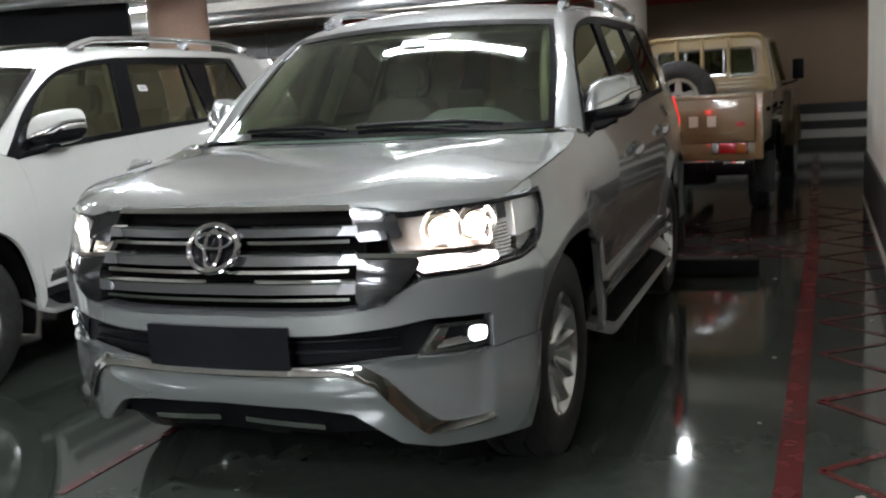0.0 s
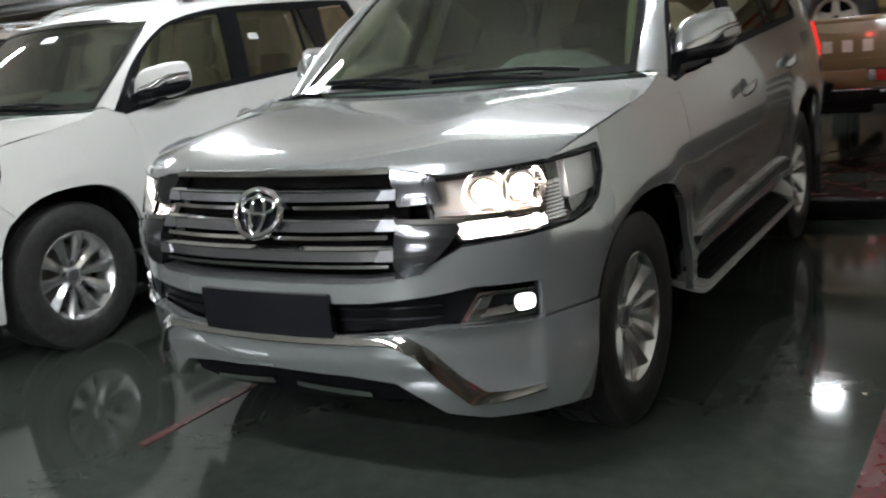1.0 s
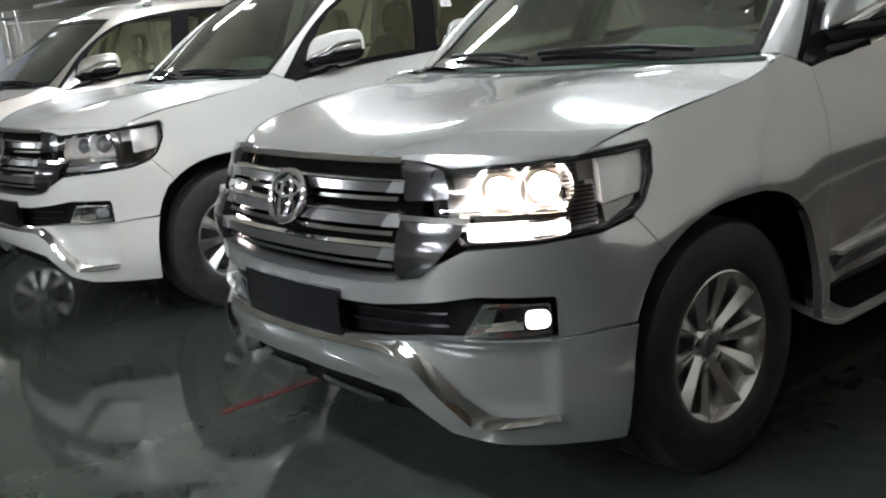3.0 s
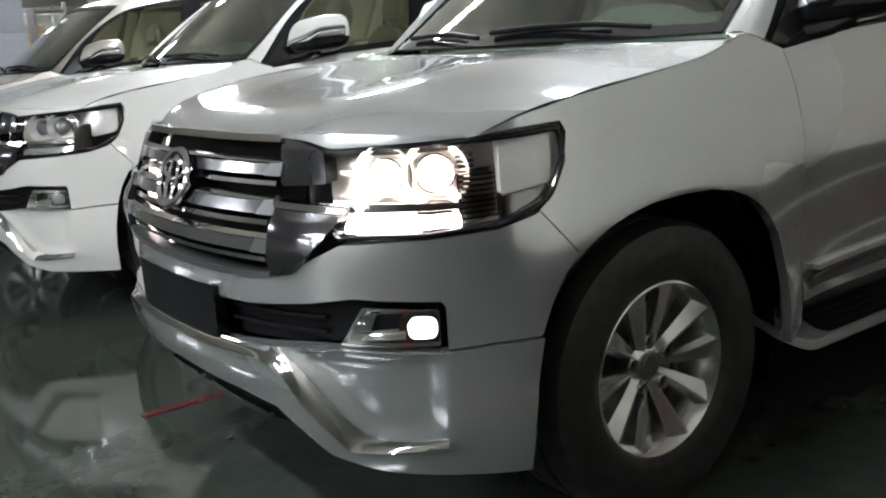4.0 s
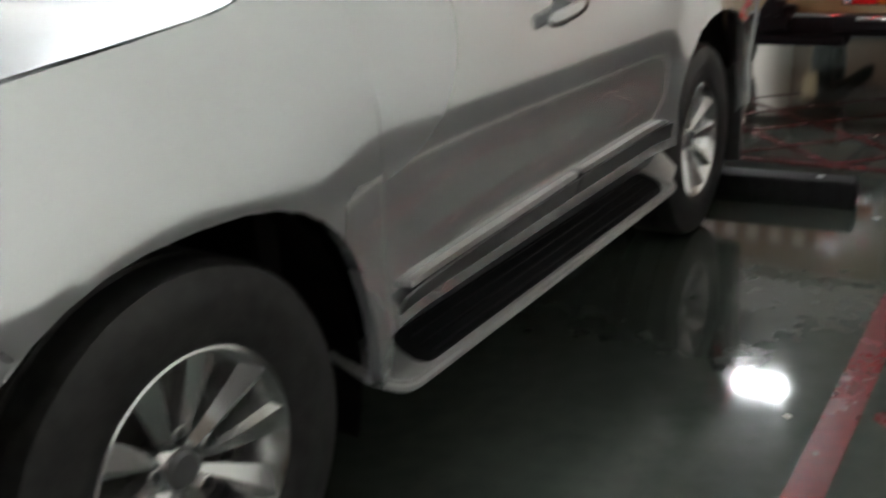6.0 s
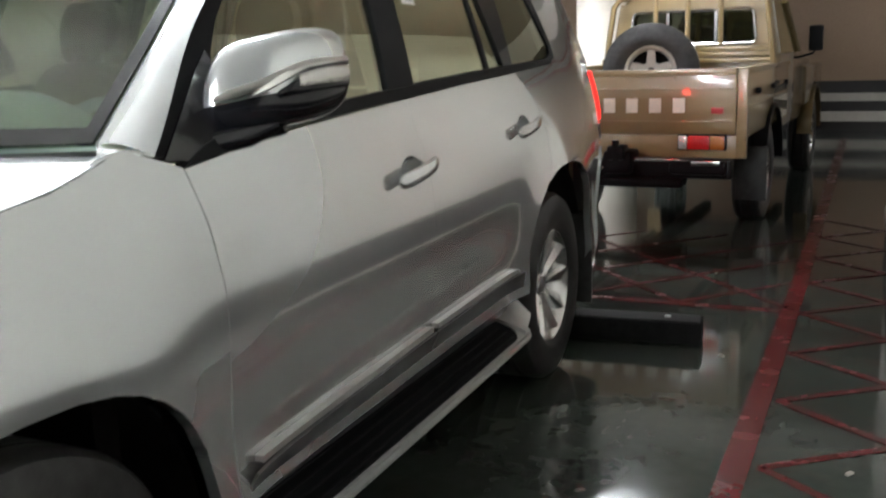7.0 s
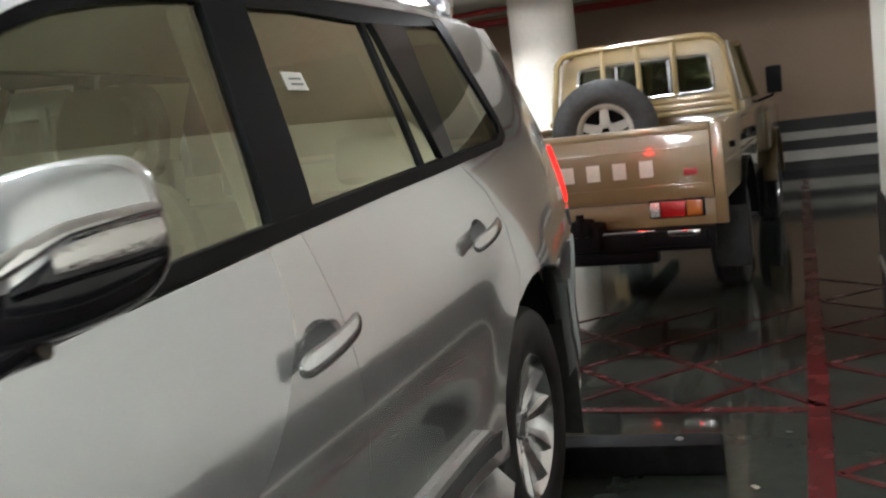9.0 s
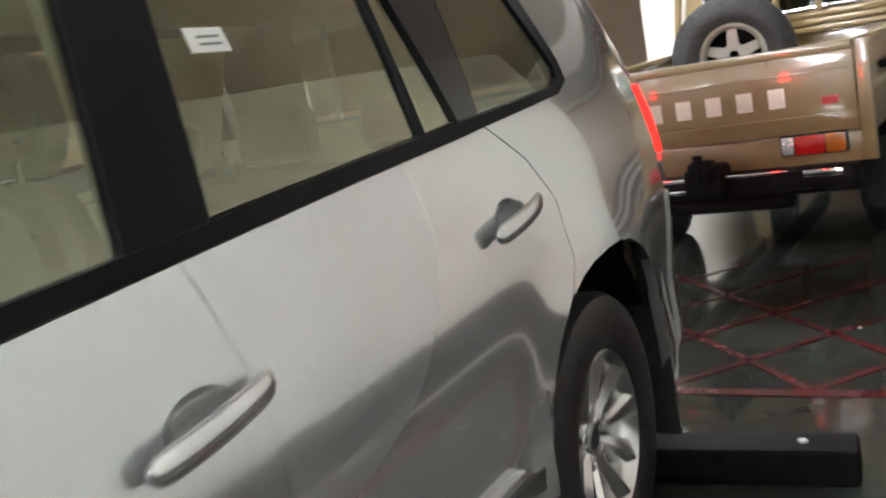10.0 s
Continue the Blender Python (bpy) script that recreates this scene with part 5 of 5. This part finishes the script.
# ---- the pickup ----
def build_pickup():
    p = thing("pickup_truck", "sand beige single-cab pickup truck with tubular load guard", "pickup truck", pose(.53, 5.80, 0, 0, 0, -3))
    H = .80
    # bed: floor, sides, front panel, tailgate
    part("bed_floor", block(-.76, .76, .03, 1.95, .72, .77), SAND, p)
    for s in (1, -1):
        part("bed_side", merge(block(s * H - .03, s * H + .03, .0, 2.0, .74, 1.19, .012), block(s * H - .045, s * H + .045, .0, 2.0, 1.165, 1.205, .014),
                               block(s * (H + .012) - .022, s * (H + .012) + .022, .05, 1.95, .93, .965, .01)), SAND, p)
        part("corner_post", block(s * H - .035, s * H + .035, -.022, .035, .60, 1.205, .012), SAND, p)
        for yy in (.3, 1.0, 1.7):
            part("bed_hook", block(s * (H + .05) - .018, s * (H + .05) + .018, yy, yy + .05, 1.02, 1.06, .008), BLACK, p)
    part("bed_front", block(-.78, .78, 1.94, 2.0, .74, 1.25, .012), SAND, p)
    gate = part("tailgate", merge(block(-.765, .765, -.03, .02, .765, 1.20, .012), block(-.765, .765, -.045, .02, 1.16, 1.205, .014)), SAND, p)
    part("pressing", block(-.73, .73, -.036, -.02, 1.065, 1.075, .002), SAND, gate)
    part("pressing", block(-.73, .73, -.036, -.02, .845, .855, .002), SAND, gate)
    part("hinge", merge(*[tube([(x, -.04, 1.13), (x, -.04, 1.19)], .007, 6) for x in (-.35, .35)]), SAND, gate)
    # lettering on the gate stands as plain bars
    for k in range(6):
        x = -.485 + .163 * k
        part("decal_bar", block(x + .01, x + .092, -.0335, -.0285, .91, 1.01, .001), LETTER, gate, "plain cream bar of the tailgate lettering")
    part("decal_bar", block(.60, .68, -.0335, -.0285, .905, .945, .001), REDDECAL, gate, "small plain red bar decal")
    part("rear_sill", block(-.78, .78, -.01, .05, .60, .755, .01), SAND, p)
    for s in (1, -1):
        lamp = part("rear_lamp", block(s * .54 - .165, s * .54 + .165, -.035, 0, .655, .765, .01), BLACK, p)
        x0 = s * .54
        part("red_lens", block(x0 - s * .0 - .09, x0 + .055, -.055, -.03, .662, .758, .008), DULLRED, lamp)
        part("amber_lens", block(x0 + .06 if s > 0 else x0 - .155, x0 + .155 if s > 0 else x0 - .095, -.055, -.03, .662, .758, .008), AMBER, lamp)
        part("clear_lens", block(x0 - .155 if s > 0 else x0 + .06, x0 - .095 if s > 0 else x0 + .155, -.053, -.03, .662, .758, .008), FLUTED, lamp)
        part("bumperette", block(s * .54 - .19, s * .54 + .19, -.16, -.02, .50, .60, .02), BLACK, p)
        part("bumper_plate", block(s * .54 - .12 + .08 * s, s * .54 + .12 + .03 * s, -.175, -.155, .565, .60, .004), CHROME, p)
        # wheel arches and rear mudguards
        part("wheel_arch", moved(sheet(lambda u, v: Vector((s * (.74 + .12 * v), .46 * math.cos(u * math.pi), .46 * math.sin(u * math.pi))), 18, 3, .02), Matrix.Translation((0, 1.15, .44))), BLACK, p)
        part("mudguard", block(s * .77 - .11, s * .77 + .11, .62, .635, .22, .62, .004), RUBBER, p)
        w = build_wheel(.70 * s, 1.15, s, p, tyre_r=.39, rim_r=.21, width=.22)
        w = build_wheel(.70 * s, 4.33, s, p, tyre_r=.39, rim_r=.21, width=.22)
    part("chassis", merge(block(-.45, -.37, .0, 5.0, .50, .64), block(.37, .45, .0, 5.0, .50, .64), block(-.75, .75, -.03, .03, .48, .60), lathe([(-.7, .05), (-.2, .06), (-.17, .15), (.17, .15), (.2, .06), (.7, .05)], 16, "x", (0, 1.15, .39))), CAVITY, p)
    part("rear_bumper", merge(block(-.76, .76, -.13, -.01, .47, .605, .02), block(-.42, .42, -.09, .0, .39, .48, .03)), BLACK, p)
    part("bumper_strip", block(-.40, .42, -.142, -.128, .585, .605, .003), CHROME, p)
    tow = part("tow_hitch", merge(block(-.10, .10, -.22, .02, .50, .66, .03), block(-.06, .06, -.26, -.12, .60, .70, .02), tube([(0, -.24, .6), (0, -.24, .74)], .025, 10)), BLACK, p)
    part("number_plate_lamp_bar", block(-.46, -.05, -.15, -.13, .52, .545, .004), CHROME, p)
    # cab
    cab_out = rounded([(-.70, .80), (-.725, 1.18), (-.63, 1.74, .10), (-.45, 1.80, .1), (.45, 1.80, .1), (.63, 1.74, .10), (.725, 1.18), (.70, .80)], .03, 6)
    win = rounded([(-.55, 1.36), (-.52, 1.645), (.52, 1.645), (.55, 1.36)], .05, 5)
    back = bmesh.new()
    for ring in (cab_out, win):
        vs = [back.verts.new((x, 0, z)) for x, z in ring]
        for a, b in zip(vs, vs[1:] + vs[:1]):
            back.edges.new((a, b))
    bmesh.ops.triangle_fill(back, use_beauty=True, use_dissolve=False, edges=back.edges[:])
    bmesh.ops.recalc_face_normals(back, faces=back.faces)
    bmesh.ops.solidify(back, geom=back.faces[:], thickness=.04)
    part("cab_back", moved(back, pose(0, 2.08, 0)), SAND, p)

    def cab_skin(u, v):
        n = len(cab_out)
        f = u * (n - 1)
        i = min(int(f), n - 2)
        x = cab_out[i][0] + (cab_out[i + 1][0] - cab_out[i][0]) * (f - i)
        z = cab_out[i][1] + (cab_out[i + 1][1] - cab_out[i][1]) * (f - i)
        y = 2.08 + v * 1.55
        if z > 1.25 and v > .5:
            y -= (z - 1.25) * .75 * (v - .5) * 2
        return Vector((x, y, z))

    # roof and door sides with open windows
    part("cab_roof", sheet(lambda u, v: cab_skin(.30 + .40 * u, v), 20, 6, .02), SAND, p)
    for s in (1, -1):
        part("cab_door", moved(block(-.03, .03, 2.10, 3.62, .62, 1.26, .015), pose(s * .725, 0, 0)), SAND, p)
        for yy, top in ((2.14, 2.14), (3.60, 3.12)):
            part("cab_pillar", tube([(s * .72, yy, 1.2), (s * .63, top, 1.73)], .035, 8), SAND, p)
        part("cab_side_glass", sheet(lambda u, v: Vector((s * (.715 - .085 * v), 2.16 + u * (1.42 - .48 * v), 1.24 + .48 * v)), 4, 4, .004), TINTED, p)
        part("front_wing", moved(block(-.10, .10, 3.62, 5.15, .72, 1.12, .05, 3), pose(s * .70, 0, 0)), SAND, p)
        part("wing_flare", moved(sheet(lambda u, v: Vector((s * (.70 + .14 * v), .48 * math.cos(u * math.pi), .48 * math.sin(u * math.pi))), 18, 3, .025), Matrix.Translation((0, 4.33, .42))), SAND, p)
        arm = part("door_mirror", tube([(s * .74, 3.32, 1.20), (s * .88, 3.36, 1.24), (s * .90, 3.36, 1.34)], .012, 8), BLACK, p)
        part("mirror_head", block(s * .90 - .065, s * .90 + .065, 3.34, 3.39, 1.26, 1.50, .02), BLACK, arm)
    part("engine_cover", block(-.66, .66, 3.6, 5.15, .75, 1.18, .06, 3), SAND, p)
    part("cab_windscreen", sheet(lambda u, v: Vector(((u * 2 - 1) * (.69 - .07 * v), 3.60 - .40 * v, 1.22 + .50 * v)), 6, 4, .005), GLASS, p)
    part("cab_inside", merge(block(-.62, .62, 2.2, 2.5, .8, 1.36, .05), block(-.65, .65, 3.35, 3.6, .8, 1.16, .05)), DASH, p)
    rw = part("rear_window", moved(slab2d(win, .004), pose(0, 2.10, 0, 90)), TINTED, p)
    part("window_seal", tube([(x, 2.055, z) for x, z in win], .014, 8, True), CHROME_SILVER, rw)
    for x in (-.21, .21):
        part("window_bar", block(x - .012, x + .012, 2.045, 2.065, 1.365, 1.645), CHROME_SILVER, rw)
    # head board of tubes behind the cab
    hoop = [(-.72, 1.90, 1.20), (-.70, 1.90, 1.40), (-.655, 1.90, 1.70), (-.60, 1.90, 1.765), (-.50, 1.90, 1.785), (0, 1.90, 1.79), (.50, 1.90, 1.785), (.60, 1.90, 1.765), (.655, 1.90, 1.70), (.70, 1.90, 1.40), (.72, 1.90, 1.20)]
    rack = part("load_guard", tube(hoop, .026, 10), SAND, p, "sand painted tubular load guard")
    for x in (-.28, 0, .28):
        part("guard_upright", tube([(x, 1.90, 1.34), (x, 1.90, 1.79)], .022, 8), SAND, rack)
    for z in (1.22, 1.27, 1.32):
        part("guard_slat", block(-.71, .71, 1.885, 1.915, z - .02, z + .02, .008), SAND, rack)
    for s in (1, -1):
        part("guard_foot", tube([(s * .58, 1.90, 1.775), (s * .58, 2.08, 1.76)], .02, 8), SAND, rack)
    return p


pickup = build_pickup()
spare = thing("spare_wheel", "spare wheel with pale steel rim standing in the truck bed", "wheel", pose(.44, 7.10, 1.155, 0, 0, -82))
w, tr, rr = .11, .39, .205
part("tyre", lathe([(-w * .8, rr), (-w, rr + .05), (-w, tr - .06), (-w * .7, tr), (w * .7, tr), (w, tr - .06), (w, rr + .05), (w * .8, rr)], 56, ring=True), RUBBER, spare)
part("rim", lathe([(-w * .6, rr), (-w * .3, rr - .03), (w * .2, rr - .035), (w * .75, rr - .012), (w * .84, rr + .004), (w * .75, rr + .004)], 48, ring=True), STEELWHITE, spare)
for k in range(5):
    t = 2 * math.pi * k / 5
    bm = slab2d(rounded([(.03, -.040), (.19, -.028), (.19, .028), (.03, .040)], .01), .03, .006)
    part("spoke", moved(bm, pose(-w * .05, 0, 0) @ Matrix.Rotation(t, 4, "X") @ pose(0, 0, 0, 0, -90, 0) @ pose(0, 0, 0, 0, 0, 0)), STEELWHITE, spare)
# Added near-black disc in place of the shade behind the open spokes.
part("brake_back", lathe([(-w * .55, rr - .004), (-w * .5, 0)], 32), CAVITY, spare)
part("hub_ring", lathe([(-w * .3, .08), (w * .1, .08), (w * .16, .06), (w * .1, .045)], 24, ring=True), STEELWHITE, spare)


# ---- background of the hall ----
def fence_panel(x, y, turn, length=2.4, height=2.0):
    f = thing("wire_fence_panel", "white wire mesh fence panel between steel posts", "fence", pose(x, y, 0, 0, 0, turn), "wire fence")
    for px in (0, length):
        part("post", block(px - .03, px + .03, -.03, .03, 0, height + .1, .005), GREYCOLUMN, f)
    for z in (.1, height * .5, height):
        part("rail", tube([(0, 0, z), (length, 0, z)], .012, 6), FENCEWIRE, f)
    wires = [tube([(length * k / 24, 0, .1), (length * k / 24, 0, height)], .004, 4) for k in range(1, 24)]
    wires += [tube([(0, .006, .1 + (height - .1) * k / 14), (length, .006, .1 + (height - .1) * k / 14)], .004, 4) for k in range(1, 14)]
    tagged(part("mesh", merge(*wires), FENCEWIRE, f), kind="stuff")
    return f


panel_first = fence_panel(-4.2, 9.2, 180)
for k in range(1, 6):
    copy_thing(panel_first, pose(-4.2 - 2.46 * k, 9.2, 0, 0, 0, 180))
for k in range(5):
    copy_thing(panel_first, pose(-12.6, -3.0 + 2.46 * k, 0, 0, 0, 90))

cabinet = thing("switch_cabinet", "tall grey painted steel switch cabinet standing on the floor", "cabinet", pose(-8.35, .35, 0))
part("body", block(-.35, .35, -.35, .35, .06, 2.15, .015), GREYPANEL, cabinet)
part("plinth", block(-.33, .33, -.33, .33, 0, .06), BLACK, cabinet)
for k in range(4):
    part("door_leaf", block(.35, .368, -.33, .33, .10 + .51 * k, .59 + .51 * k, .006), GREYPANEL, cabinet)
    part("latch", block(.368, .385, -.28, -.25, .30 + .51 * k, .38 + .51 * k, .004), BLACK, cabinet)

sign = thing("hanging_sign", "black unlit sign box hung from the ceiling", "sign", pose(-6.6, 5.6, 2.42, 0, 0, 22))
part("box", block(-1.0, 1.0, -.06, .06, -.2, .2, .01), BLACK, sign)
for x in (-.7, .7):
    part("rod", tube([(x, 0, .2), (x, 0, CEIL - 2.42)], .008, 6), GALV, sign)

exit_sign = thing("exit_sign", "small dark exit sign box under the ceiling", "sign", pose(1.05, 13.2, 2.62))
part("box", block(-.25, .25, -.04, .04, -.1, .1, .01), BLACK, exit_sign)
part("rod", tube([(0, 0, .1), (0, 0, CEIL - 2.62)], .01, 6), GALV, exit_sign)

shelf = thing("storage_rack", "steel storage rack half filled with brown cartons", "rack", pose(-15.2, 1.2, 0, 0, 0, 90))
for x in (-1.8, 0, 1.8):
    for y in (-.35, .35):
        part("upright", block(x - .03, x + .03, y - .03, y + .03, 0, 2.3), GALV, shelf)
for z in (.15, .85, 1.55, 2.2):
    part("shelf_board", block(-1.85, 1.85, -.4, .4, z - .03, z), GALV, shelf)
for k, (x, z, w_, h) in enumerate(((-1.4, .15, .5, .42), (-.7, .15, .6, .35), (.6, .15, .5, .5), (1.3, .15, .45, .4), (-1.3, .85, .6, .38), (-.5, .85, .4, .5), (.5, .85, .6, .4), (1.35, .85, .4, .35), (-1.0, 1.55, .7, .45), (.3, 1.55, .5, .3), (1.2, 1.55, .55, .42))):
    box = part("carton", block(-w_ / 2, w_ / 2, -.28, .28, 0, h, .008), CARTON)
    box.matrix_basis = pose(-15.2, 1.2, 0, 0, 0, 90) @ pose(x, 0, z, 0, 0, (k * 37) % 9 - 4)
    tagged(box, "closed brown carton on the storage rack", "box", "cartons on the rack")
